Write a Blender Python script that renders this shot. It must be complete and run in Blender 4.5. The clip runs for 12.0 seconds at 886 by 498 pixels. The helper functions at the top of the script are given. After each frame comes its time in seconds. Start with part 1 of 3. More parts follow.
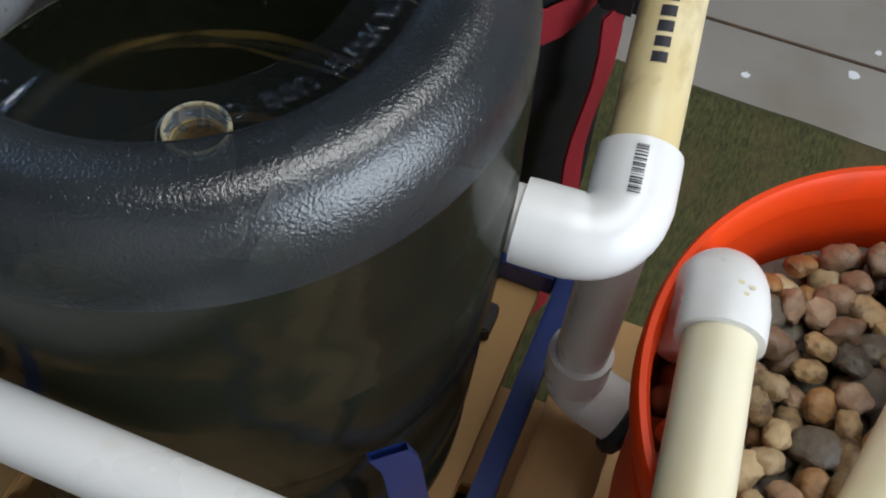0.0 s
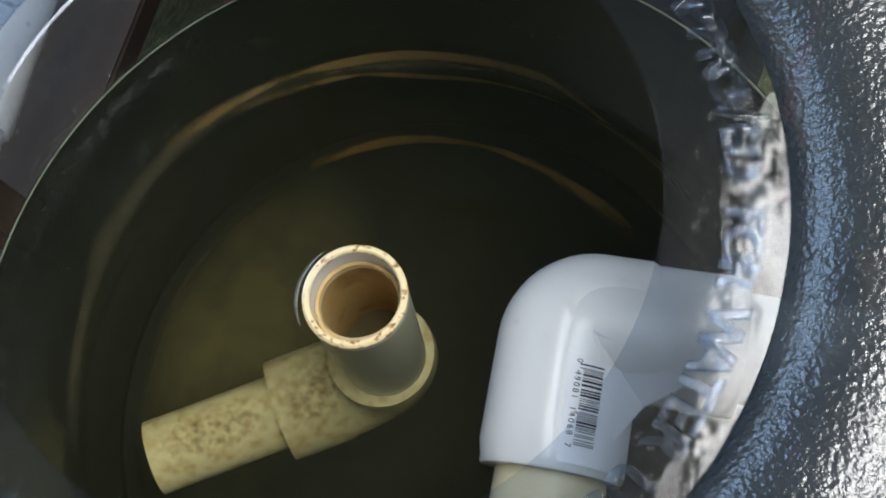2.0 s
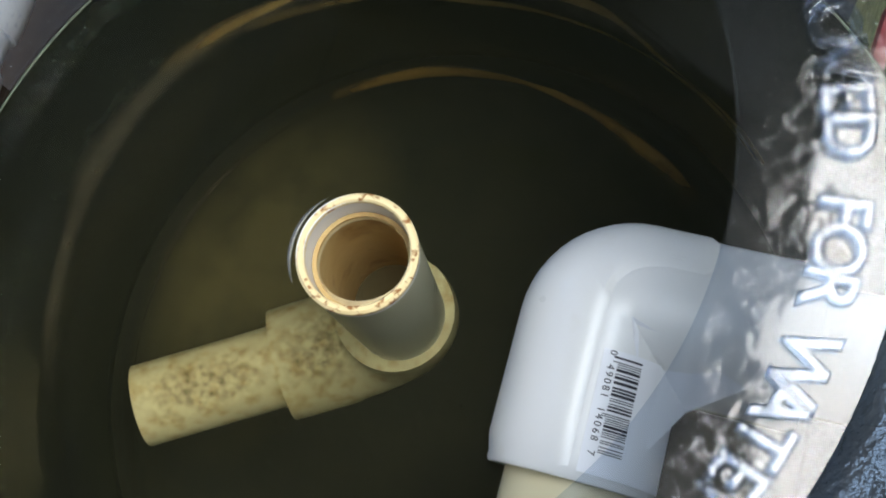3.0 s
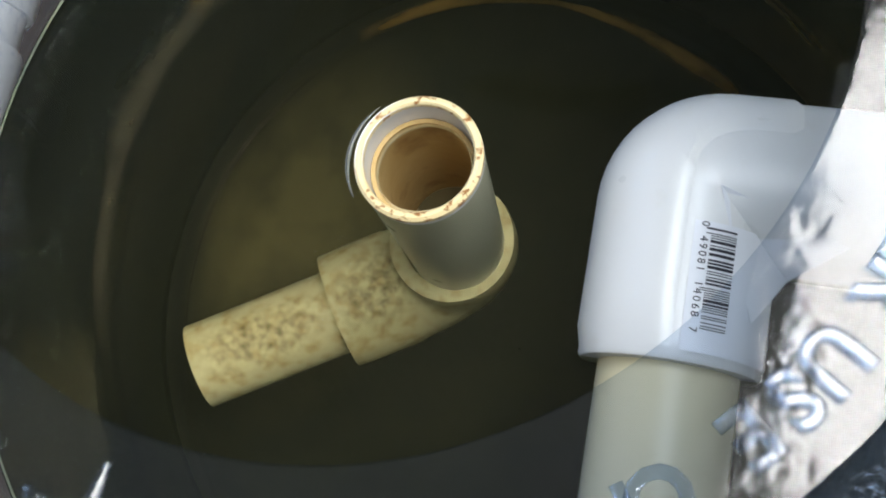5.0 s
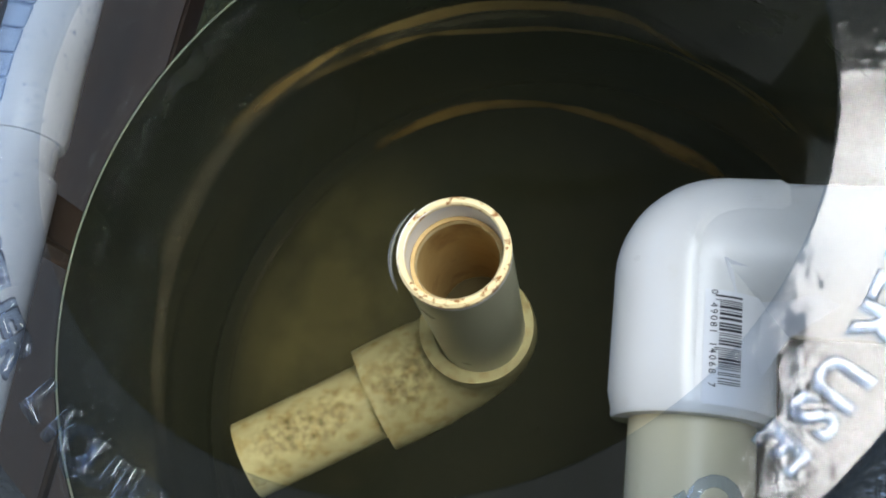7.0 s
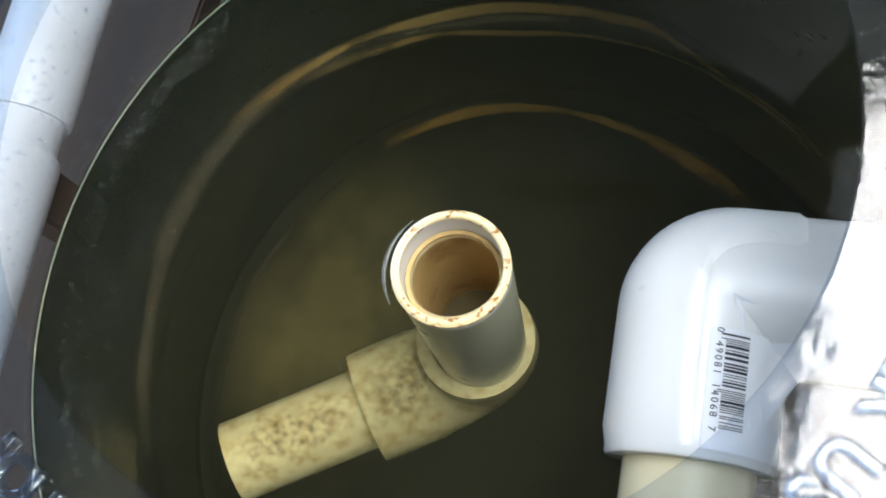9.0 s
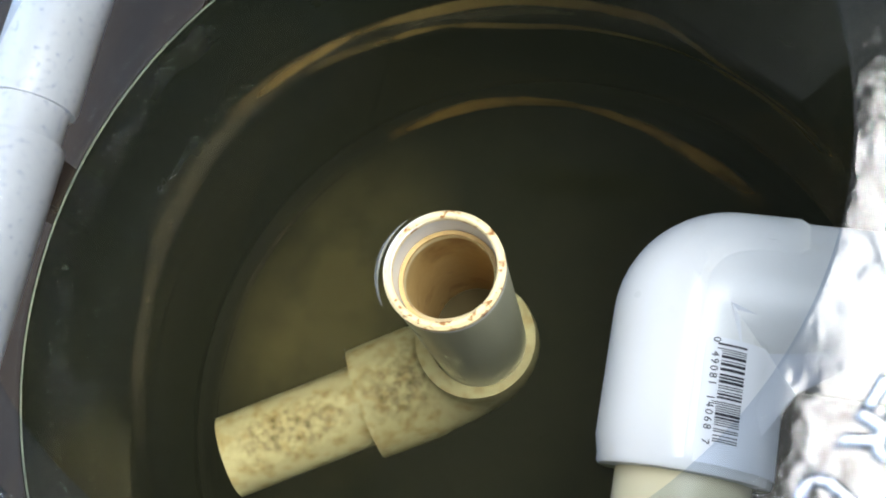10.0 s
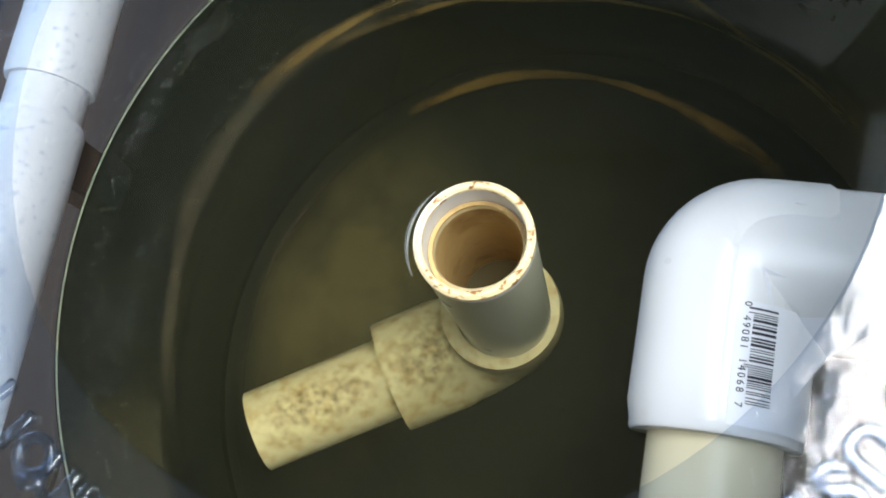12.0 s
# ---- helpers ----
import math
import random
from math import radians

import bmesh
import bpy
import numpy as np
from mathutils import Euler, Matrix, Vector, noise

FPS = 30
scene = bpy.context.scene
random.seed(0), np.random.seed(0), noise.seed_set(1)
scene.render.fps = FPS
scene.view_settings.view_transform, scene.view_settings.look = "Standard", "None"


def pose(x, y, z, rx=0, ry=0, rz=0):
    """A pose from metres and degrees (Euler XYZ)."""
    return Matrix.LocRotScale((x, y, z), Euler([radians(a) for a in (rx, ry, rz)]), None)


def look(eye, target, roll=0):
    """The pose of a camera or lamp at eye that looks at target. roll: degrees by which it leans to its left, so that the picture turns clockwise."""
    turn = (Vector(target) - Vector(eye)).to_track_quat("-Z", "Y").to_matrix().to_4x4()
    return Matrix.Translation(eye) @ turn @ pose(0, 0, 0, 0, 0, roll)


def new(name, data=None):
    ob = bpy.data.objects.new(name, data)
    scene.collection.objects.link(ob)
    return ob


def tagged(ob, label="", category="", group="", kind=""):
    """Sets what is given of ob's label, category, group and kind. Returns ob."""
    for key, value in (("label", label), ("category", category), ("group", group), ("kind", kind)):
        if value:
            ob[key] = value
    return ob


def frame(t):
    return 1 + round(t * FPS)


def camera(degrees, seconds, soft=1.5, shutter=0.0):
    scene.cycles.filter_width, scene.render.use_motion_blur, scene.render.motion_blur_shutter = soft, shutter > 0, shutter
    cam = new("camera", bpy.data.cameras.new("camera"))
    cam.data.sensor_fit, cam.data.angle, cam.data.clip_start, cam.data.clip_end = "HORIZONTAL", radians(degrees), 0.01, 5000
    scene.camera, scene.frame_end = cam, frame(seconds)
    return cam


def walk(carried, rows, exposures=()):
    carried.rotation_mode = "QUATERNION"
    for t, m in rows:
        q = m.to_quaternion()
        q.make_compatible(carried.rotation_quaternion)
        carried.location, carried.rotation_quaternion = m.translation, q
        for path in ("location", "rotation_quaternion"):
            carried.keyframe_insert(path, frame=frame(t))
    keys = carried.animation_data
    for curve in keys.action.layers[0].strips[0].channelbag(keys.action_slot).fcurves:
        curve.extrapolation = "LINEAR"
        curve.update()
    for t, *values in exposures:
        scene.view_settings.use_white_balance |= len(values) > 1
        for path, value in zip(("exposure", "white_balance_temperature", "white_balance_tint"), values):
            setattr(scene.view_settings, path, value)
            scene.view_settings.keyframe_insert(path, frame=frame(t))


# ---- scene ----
FOV = 45.13
PATH = [
    (0.0, pose(0.1922, -0.2422, 0.8559, 33.79, -2.01, 22.35)),
    (0.3, pose(0.1320, -0.2234, 0.8732, 32.18, -2.43, 16.39)),
    (0.5, pose(0.0914, -0.2278, 0.8993, 31.81, -3.69, 10.09)),
    (0.6, pose(0.0704, -0.2340, 0.9105, 32.07, -4.56, 7.30)),
    (0.9, pose(0.0449, -0.2364, 0.9339, 31.19, -3.74, 1.84)),
    (1.0, pose(0.0422, -0.2281, 0.9287, 30.78, -3.19, 1.78)),
    (1.2, pose(0.0407, -0.2021, 0.9025, 29.65, -2.22, 2.19)),
    (1.3, pose(0.0482, -0.1899, 0.8821, 28.67, -1.22, 3.27)),
    (1.5, pose(0.0679, -0.1428, 0.8433, 24.48, 1.63, 5.40)),
    (1.6, pose(0.0690, -0.1330, 0.8208, 24.60, 2.50, 6.88)),
    (1.8, pose(0.0760, -0.0831, 0.7911, 20.85, 6.94, 11.40)),
    (2.0, pose(0.0687, -0.0620, 0.7818, 19.18, 7.09, 15.44)),
    (2.2, pose(0.0629, -0.0556, 0.7674, 19.42, 6.02, 18.62)),
    (2.5, pose(0.0716, -0.0482, 0.7454, 20.65, 5.57, 18.90)),
    (3.0, pose(0.0658, -0.0403, 0.7383, 16.11, 8.63, 20.01)),
    (3.5, pose(0.0515, -0.0639, 0.7226, 16.93, 6.57, 16.67)),
    (5.3, pose(0.0606, -0.0627, 0.7218, 14.98, 12.15, 15.15)),
    (5.5, pose(0.0633, -0.0643, 0.7232, 16.08, 12.47, 15.46)),
    (6.0, pose(0.0603, -0.0688, 0.7370, 18.12, 11.55, 13.52)),
    (6.5, pose(0.0554, -0.0776, 0.7523, 19.71, 11.20, 11.97)),
    (7.0, pose(0.0522, -0.0761, 0.7537, 19.51, 11.33, 11.16)),
    (7.1, pose(0.0513, -0.0753, 0.7560, 19.61, 11.62, 10.84)),
    (7.2, pose(0.0493, -0.0748, 0.7573, 20.01, 11.61, 11.20)),
    (9.0, pose(0.0537, -0.0637, 0.7426, 19.44, 11.33, 14.59)),
    (9.5, pose(0.0562, -0.0665, 0.7377, 18.02, 11.66, 15.25)),
    (10.0, pose(0.0577, -0.0562, 0.7374, 18.77, 12.09, 15.68)),
    (10.5, pose(0.0554, -0.0504, 0.7396, 18.11, 13.27, 15.63)),
    (11.0, pose(0.0568, -0.0511, 0.7375, 17.49, 13.03, 15.30)),
    (11.5, pose(0.0550, -0.0537, 0.7371, 17.72, 13.05, 15.43)),
    (12.0, pose(0.0535, -0.0607, 0.7400, 17.60, 12.71, 15.08)),
]
cam = camera(FOV, 12.0, soft=2.0)
walk(cam, PATH, exposures=[(0.0, -1.34), (0.5, -1.44), (1.3, -1.15), (2.0, -0.06), (3.0, 0.12), (3.5, 0.32), (7.2, 0.26), (9.0, 0.62), (12.0, 0.70)])

# ---- light ----
world = bpy.data.worlds.new("world")
scene.world = world
world.use_nodes = True
wn = world.node_tree
sky = wn.nodes.new("ShaderNodeTexSky")
sky.sky_type, sky.sun_disc = "NISHITA", False
sky.sun_elevation, sky.sun_rotation = radians(38), radians(100)
wn.links.new(sky.outputs[0], wn.nodes["Background"].inputs[0])
wn.nodes["Background"].inputs[1].default_value = 0.06


def window_light(name, m, sx, sy, watts, color):
    d = bpy.data.lights.new(name, "AREA")
    d.shape, d.size, d.size_y, d.energy, d.color = "RECTANGLE", sx, sy, watts, color
    ob = new(name, d)
    ob.matrix_world = m
    return ob


window_light("skylight_daylight", look((0.63, 0.23, 2.19), (0.63, 0.22, 0.0)), 0.86, 1.26, 55, (0.97, 0.97, 0.95))
window_light("side_window_daylight", look((1.58, -0.45, 1.06), (0.0, -0.45, 1.06)), 1.30, 1.25, 80, (0.80, 0.89, 1.0))
window_light("left_window_daylight", look((-1.58, 0.65, 1.60), (0.0, 0.65, 1.60)), 1.05, 0.95, 19, (0.44, 0.66, 1.0))

# ---- materials ----


def nodes_of(name):
    m = bpy.data.materials.new(name)
    m.use_nodes = True
    nt = m.node_tree
    return m, nt, nt.nodes["Principled BSDF"]


def noise_node(nt, scale, detail=4.0, stretch=None):
    co = nt.nodes.new("ShaderNodeTexCoord")
    n = nt.nodes.new("ShaderNodeTexNoise")
    n.inputs["Scale"].default_value, n.inputs["Detail"].default_value = scale, detail
    if stretch:
        mp = nt.nodes.new("ShaderNodeMapping")
        mp.inputs["Scale"].default_value = stretch
        nt.links.new(co.outputs["Object"], mp.inputs["Vector"])
        nt.links.new(mp.outputs[0], n.inputs["Vector"])
    else:
        nt.links.new(co.outputs["Object"], n.inputs["Vector"])
    return n


def ramp(nt, src, a, b):
    r = nt.nodes.new("ShaderNodeMapRange")
    r.inputs["From Min"].default_value, r.inputs["From Max"].default_value = a, b
    nt.links.new(src, r.inputs["Value"])
    return r.outputs[0]


def mix(nt, fac, a, b, mode="MIX"):
    x = nt.nodes.new("ShaderNodeMix")
    x.data_type, x.blend_type = "RGBA", mode
    for v, s in ((fac, x.inputs[0]), (a, x.inputs[6]), (b, x.inputs[7])):
        if isinstance(v, (int, float)):
            s.default_value = v
        elif isinstance(v, tuple):
            s.default_value = (*v, 1)
        else:
            nt.links.new(v, s)
    return x.outputs[2]


def add_bump(nt, bsdf, src, strength, dist):
    b = nt.nodes.new("ShaderNodeBump")
    b.inputs["Strength"].default_value, b.inputs["Distance"].default_value = strength, dist
    nt.links.new(src, b.inputs["Height"])
    nt.links.new(b.outputs[0], bsdf.inputs["Normal"])


def surf(name, c1, c2, scale=20.0, rough=0.5, dirt=None, dscale=8.0, dlo=0.55, dhi=0.75, bump=0.1, bscale=300.0, bdist=0.001, stretch=None, metal=0.0, per_object=0.0):
    m, nt, b = nodes_of(name)
    col = mix(nt, ramp(nt, noise_node(nt, scale, 5, stretch).outputs[0], 0.3, 0.7), c1, c2)
    if dirt:
        col = mix(nt, ramp(nt, noise_node(nt, dscale, 8, stretch).outputs[0], dlo, dhi), col, dirt)
    if per_object:
        oi = nt.nodes.new("ShaderNodeObjectInfo")
        h = nt.nodes.new("ShaderNodeHueSaturation")
        mr = nt.nodes.new("ShaderNodeMapRange")
        mr.inputs["To Min"].default_value, mr.inputs["To Max"].default_value = 1 - per_object, 1 + per_object
        nt.links.new(oi.outputs["Random"], mr.inputs["Value"])
        nt.links.new(mr.outputs[0], h.inputs["Value"])
        nt.links.new(col, h.inputs["Color"])
        col = h.outputs[0]
    nt.links.new(col, b.inputs["Base Color"])
    rn = ramp(nt, noise_node(nt, scale * 3, 3).outputs[0], 0.0, 1.0)
    mr = nt.nodes.new("ShaderNodeMapRange")
    mr.inputs["To Min"].default_value, mr.inputs["To Max"].default_value = max(rough - 0.1, 0.02), min(rough + 0.1, 1)
    nt.links.new(rn, mr.inputs["Value"])
    nt.links.new(mr.outputs[0], b.inputs["Roughness"])
    b.inputs["Metallic"].default_value = metal
    if bump:
        add_bump(nt, b, noise_node(nt, bscale, 4, stretch).outputs[0], bump, bdist)
    return m


PVC = surf("white_pvc", (0.75, 0.75, 0.745), (0.73, 0.73, 0.72), 12, 0.30, (0.66, 0.63, 0.57), 90, 0.62, 0.95, 0.03, 500, 0.0003)
PVC_SPECK = surf("speckled_pvc", (0.76, 0.77, 0.79), (0.70, 0.71, 0.73), 30, 0.35, (0.34, 0.40, 0.54), 330, 0.56, 0.80, 0.05, 500, 0.0005)
PVC_OLD = surf("aged_pvc", (0.62, 0.48, 0.21), (0.74, 0.66, 0.43), 26, 0.42, (0.20, 0.10, 0.03), 48, 0.50, 0.80, 0.08, 300, 0.0006, (1, 0.5, 1))
PVC_CREAM = surf("cream_pvc", (0.68, 0.60, 0.38), (0.76, 0.71, 0.54), 15, 0.40, (0.45, 0.33, 0.18), 30, 0.68, 0.85, 0.06, 300, 0.0006)
PVC_WET = surf("stained_wet_pvc", (0.68, 0.61, 0.42), (0.58, 0.51, 0.33), 40, 0.45, (0.40, 0.27, 0.09), 210, 0.46, 0.80, 0.1, 300, 0.0006)
PVC_RIM = surf("rim_stained_pvc", (0.80, 0.68, 0.40), (0.76, 0.62, 0.34), 40, 0.35, (0.28, 0.12, 0.03), 420, 0.56, 0.64, 0.1, 400, 0.0006)
AMBER = surf("amber_scale", (0.52, 0.37, 0.15), (0.42, 0.28, 0.10), 60, 0.5, (0.22, 0.11, 0.03), 80, 0.55, 0.75, 0.2, 300, 0.001)
LABEL = surf("paper_label", (0.80, 0.81, 0.84), (0.76, 0.77, 0.81), 20, 0.45, bump=0.02)
INK = surf("black_ink", (0.012, 0.012, 0.02), (0.02, 0.02, 0.03), 20, 0.5, bump=0)
ORANGE = surf("orange_plastic", (0.82, 0.060, 0.005), (0.75, 0.050, 0.004), 12, 0.42, (0.55, 0.05, 0.01), 18, 0.6, 0.85, 0.08, 250, 0.0006)
ORANGE.node_tree.nodes["Principled BSDF"].inputs["Specular IOR Level"].default_value = 0.3
RUG = surf("olive_rug", (0.115, 0.112, 0.034), (0.034, 0.036, 0.011), 210, 0.95, (0.13, 0.095, 0.04), 14, 0.5, 0.8, 1.0, 420, 0.004, (1.7, 0.40, 1.0))
CONCRETE = surf("concrete_floor", (0.31, 0.285, 0.25), (0.25, 0.23, 0.205), 6, 0.55, (0.20, 0.165, 0.12), 5, 0.55, 0.8, 0.2, 120, 0.002)
CEILING = surf("unseen_dark_ceiling", (0.10, 0.09, 0.08), (0.075, 0.07, 0.062), 6, 0.8, bump=0.1, bscale=100)
WALL = surf("wall_paint", (0.46, 0.45, 0.43), (0.41, 0.40, 0.38), 4, 0.8, bump=0.1, bscale=150)
BLACK = surf("black_barrel_plastic", (0.010, 0.010, 0.011), (0.014, 0.014, 0.015), 15, 0.62, bump=0.1, bscale=200)
RUBBER = surf("black_rubber", (0.014, 0.014, 0.014), (0.02, 0.02, 0.02), 30, 0.6, bump=0.1)
BLACK.node_tree.nodes["Principled BSDF"].inputs["Specular IOR Level"].default_value = 0.15
STRAP = surf("red_webbing", (0.34, 0.012, 0.024), (0.26, 0.010, 0.018), 60, 0.75, bump=0.5, bscale=900, bdist=0.001, stretch=(1, 1, 0.3))
STEEL = surf("zinc_steel", (0.55, 0.55, 0.56), (0.40, 0.40, 0.42), 60, 0.35, (0.2, 0.16, 0.12), 60, 0.6, 0.8, 0.1, 300, 0.0006, None, 1.0)
BLUE = surf("blue_plastic", (0.014, 0.038, 0.19), (0.010, 0.028, 0.14), 20, 0.32, bump=0.06)
BLUE_GLINT = surf("painted_blue_glint", (0.005, 0.008, 0.045), (0.007, 0.014, 0.08), 90, 0.16, bump=0.3, bscale=220)
WOOD = surf("pine_board", (0.42, 0.235, 0.085), (0.52, 0.32, 0.13), 22, 0.6, (0.20, 0.09, 0.03), 14, 0.56, 0.76, 0.2, 200, 0.001, (1.0, 0.08, 1.0), 0.0, 0.12)
WOOD_DARK = surf("weathered_dark_board", (0.085, 0.050, 0.028), (0.055, 0.034, 0.020), 40, 0.7, (0.13, 0.065, 0.03), 30, 0.55, 0.8, 0.3, 200, 0.001, (1.0, 0.1, 1.0))
LINE = surf("painted_water_edge_glint", (0.34, 0.35, 0.33), (0.28, 0.29, 0.27), 60, 0.3, bump=0)
SEDIMENT = surf("olive_sediment", (0.105, 0.080, 0.025), (0.050, 0.043, 0.015), 22, 0.8, (0.20, 0.135, 0.045), 16, 0.5, 0.75, 0.3, 200, 0.001)

SEDIMENT_FLOOR, nt, b = nodes_of("sediment_with_painted_glow")
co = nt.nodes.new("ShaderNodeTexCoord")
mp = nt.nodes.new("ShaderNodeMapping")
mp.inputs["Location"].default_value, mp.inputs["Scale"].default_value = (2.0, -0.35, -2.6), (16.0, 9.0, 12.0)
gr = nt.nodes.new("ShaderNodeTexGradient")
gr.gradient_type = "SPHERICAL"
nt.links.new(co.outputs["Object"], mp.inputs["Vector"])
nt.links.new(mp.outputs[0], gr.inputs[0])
# Pale patch on the left: underwater glow painted into the silt colour.
painted_glow = nt.nodes.new("ShaderNodeMath")
painted_glow.operation = "MULTIPLY"
nt.links.new(gr.outputs["Fac"], painted_glow.inputs[0])
nt.links.new(ramp(nt, noise_node(nt, 26, 6).outputs[0], 0.15, 0.65), painted_glow.inputs[1])
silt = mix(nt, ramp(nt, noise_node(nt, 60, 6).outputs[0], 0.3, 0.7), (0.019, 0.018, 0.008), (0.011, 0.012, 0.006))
silt = mix(nt, ramp(nt, painted_glow.outputs[0], 0.0, 0.55), silt, (0.115, 0.092, 0.037))
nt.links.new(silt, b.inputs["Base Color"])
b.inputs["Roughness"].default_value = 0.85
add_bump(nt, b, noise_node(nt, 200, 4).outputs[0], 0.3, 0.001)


def streak(name, c1, c2, strength, grain=34, lo=0.25, hi=0.55):
    """A soft streak that thins out towards its edges, for algae and painted rib light."""
    m = surf(name, c1, c2, 50, 0.8, bump=0)
    nt = m.node_tree
    uv = nt.nodes.new("ShaderNodeTexCoord")
    sep = nt.nodes.new("ShaderNodeSeparateXYZ")
    nt.links.new(uv.outputs["UV"], sep.inputs[0])
    facs = []
    for axis, power in ((0, 0.6), (1, 1.2)):
        wave = nt.nodes.new("ShaderNodeMath")
        wave.operation = "SINE"
        scl = nt.nodes.new("ShaderNodeMath")
        scl.operation = "MULTIPLY"
        scl.inputs[1].default_value = math.pi
        pw = nt.nodes.new("ShaderNodeMath")
        pw.operation = "POWER"
        pw.inputs[1].default_value = power
        nt.links.new(sep.outputs[axis], scl.inputs[0])
        nt.links.new(scl.outputs[0], wave.inputs[0])
        nt.links.new(wave.outputs[0], pw.inputs[0])
        facs.append(pw.outputs[0])
    for src in (facs[1], ramp(nt, noise_node(nt, grain, 6).outputs[0], lo, hi), None):
        mu = nt.nodes.new("ShaderNodeMath")
        mu.operation = "MULTIPLY"
        mu.use_clamp = True
        nt.links.new(facs[0], mu.inputs[0])
        if src:
            nt.links.new(src, mu.inputs[1])
        else:
            mu.inputs[1].default_value = strength
        facs[0] = mu.outputs[0]
    tr = nt.nodes.new("ShaderNodeBsdfTransparent")
    ms = nt.nodes.new("ShaderNodeMixShader")
    nt.links.new(facs[0], ms.inputs[0])
    nt.links.new(tr.outputs[0], ms.inputs[1])
    nt.links.new(nt.nodes["Principled BSDF"].outputs[0], ms.inputs[2])
    nt.links.new(ms.outputs[0], nt.nodes["Material Output"].inputs[0])
    return m


# Amber, dim and faint bands paint the ribs' reflections; the algae is real crust.
RIB_LIGHT = streak("painted_rib_light", (0.74, 0.43, 0.12), (0.60, 0.33, 0.085), 1.7)
RIB_LIGHT_DIM = streak("painted_dim_rib_light", (0.34, 0.21, 0.075), (0.26, 0.15, 0.05), 1.7)
ALGAE = streak("brown_algae_crust", (0.26, 0.155, 0.035), (0.20, 0.11, 0.025), 0.75, 330, 0.36, 0.78)
RIB_LIGHT_FAINT = streak("painted_faint_rib_light", (0.20, 0.155, 0.115), (0.14, 0.115, 0.085), 0.75)
STONES = [
    surf("tan_stone", (0.36, 0.25, 0.125), (0.23, 0.15, 0.07), 120, 0.5, (0.10, 0.065, 0.04), 170, 0.5, 0.7, 0.6, 330, 0.002, None, 0.0, 0.35),
    surf("pinkish_stone", (0.31, 0.20, 0.125), (0.20, 0.13, 0.08), 110, 0.5, (0.12, 0.075, 0.055), 150, 0.52, 0.72, 0.5, 330, 0.002, None, 0.0, 0.35),
    surf("grey_stone", (0.110, 0.090, 0.066), (0.066, 0.055, 0.041), 110, 0.5, (0.20, 0.155, 0.105), 150, 0.55, 0.75, 0.6, 330, 0.002, None, 0.0, 0.4),
    surf("pale_stone", (0.52, 0.40, 0.23), (0.38, 0.28, 0.15), 110, 0.45, (0.16, 0.10, 0.06), 170, 0.55, 0.75, 0.5, 330, 0.002, None, 0.0, 0.25),
    surf("ochre_stone", (0.29, 0.155, 0.055), (0.19, 0.10, 0.04), 110, 0.5, (0.10, 0.055, 0.03), 150, 0.52, 0.74, 0.5, 330, 0.002, None, 0.0, 0.35),
]


def facing_gloss(nt, f0, top=0.85):
    """Schlick's curve from the facing angle, for gloss on thin walls."""
    lw = nt.nodes.new("ShaderNodeLayerWeight")
    lw.inputs["Blend"].default_value = 0.5
    pw = nt.nodes.new("ShaderNodeMath")
    pw.operation = "POWER"
    pw.inputs[1].default_value = 5.0
    nt.links.new(lw.outputs["Facing"], pw.inputs[0])
    mr = nt.nodes.new("ShaderNodeMapRange")
    mr.inputs["To Min"].default_value, mr.inputs["To Max"].default_value = f0, top
    nt.links.new(pw.outputs[0], mr.inputs["Value"])
    return lw, mr.outputs[0]


def clear_plastic(name, tint, rough, ior, haze, haze_color, bump, bscale, bdist, top=0.85, detail=3, glow=None):
    """Tinted see-through plastic with Fresnel gloss and a little surface haze."""
    m, nt, b = nodes_of(name)
    nt.nodes.remove(b)
    out = nt.nodes["Material Output"]
    tr = nt.nodes.new("ShaderNodeBsdfTransparent")
    tr.inputs[0].default_value = (*tint, 1)
    hz = nt.nodes.new("ShaderNodeBsdfDiffuse")
    hz.inputs[0].default_value = (*haze_color, 1)
    gl = nt.nodes.new("ShaderNodeBsdfAnisotropic")
    gl.inputs["Roughness"].default_value = rough
    fr = facing_gloss(nt, ((ior - 1) / (ior + 1)) ** 2, top)
    lw = fr[0]
    if bump:
        bp = nt.nodes.new("ShaderNodeBump")
        bp.inputs["Strength"].default_value, bp.inputs["Distance"].default_value = bump, bdist
        nt.links.new(noise_node(nt, bscale, detail).outputs[0], bp.inputs["Height"])
        for s in (hz, gl, lw):
            nt.links.new(bp.outputs[0], s.inputs["Normal"])
    m1 = nt.nodes.new("ShaderNodeMixShader")
    mul = nt.nodes.new("ShaderNodeMapRange")
    mul.inputs["To Min"].default_value, mul.inputs["To Max"].default_value = haze * 0.8, min(haze * 1.2, 1.0)
    nt.links.new(ramp(nt, noise_node(nt, 25, 6).outputs[0], 0.3, 0.7), mul.inputs["Value"])
    nt.links.new(mul.outputs[0], m1.inputs[0])
    nt.links.new(tr.outputs[0], m1.inputs[1])
    nt.links.new(hz.outputs[0], m1.inputs[2])
    if glow:
        tl = nt.nodes.new("ShaderNodeBsdfTranslucent")
        tl.inputs[0].default_value = (*glow, 1)
        ad = nt.nodes.new("ShaderNodeAddShader")
        nt.links.new(hz.outputs[0], ad.inputs[0])
        nt.links.new(tl.outputs[0], ad.inputs[1])
        nt.links.new(ad.outputs[0], m1.inputs[2])
    m2 = nt.nodes.new("ShaderNodeMixShader")
    nt.links.new(fr[1], m2.inputs[0])
    nt.links.new(m1.outputs[0], m2.inputs[1])
    nt.links.new(gl.outputs[0], m2.inputs[2])
    nt.links.new(m2.outputs[0], out.inputs[0])
    return m


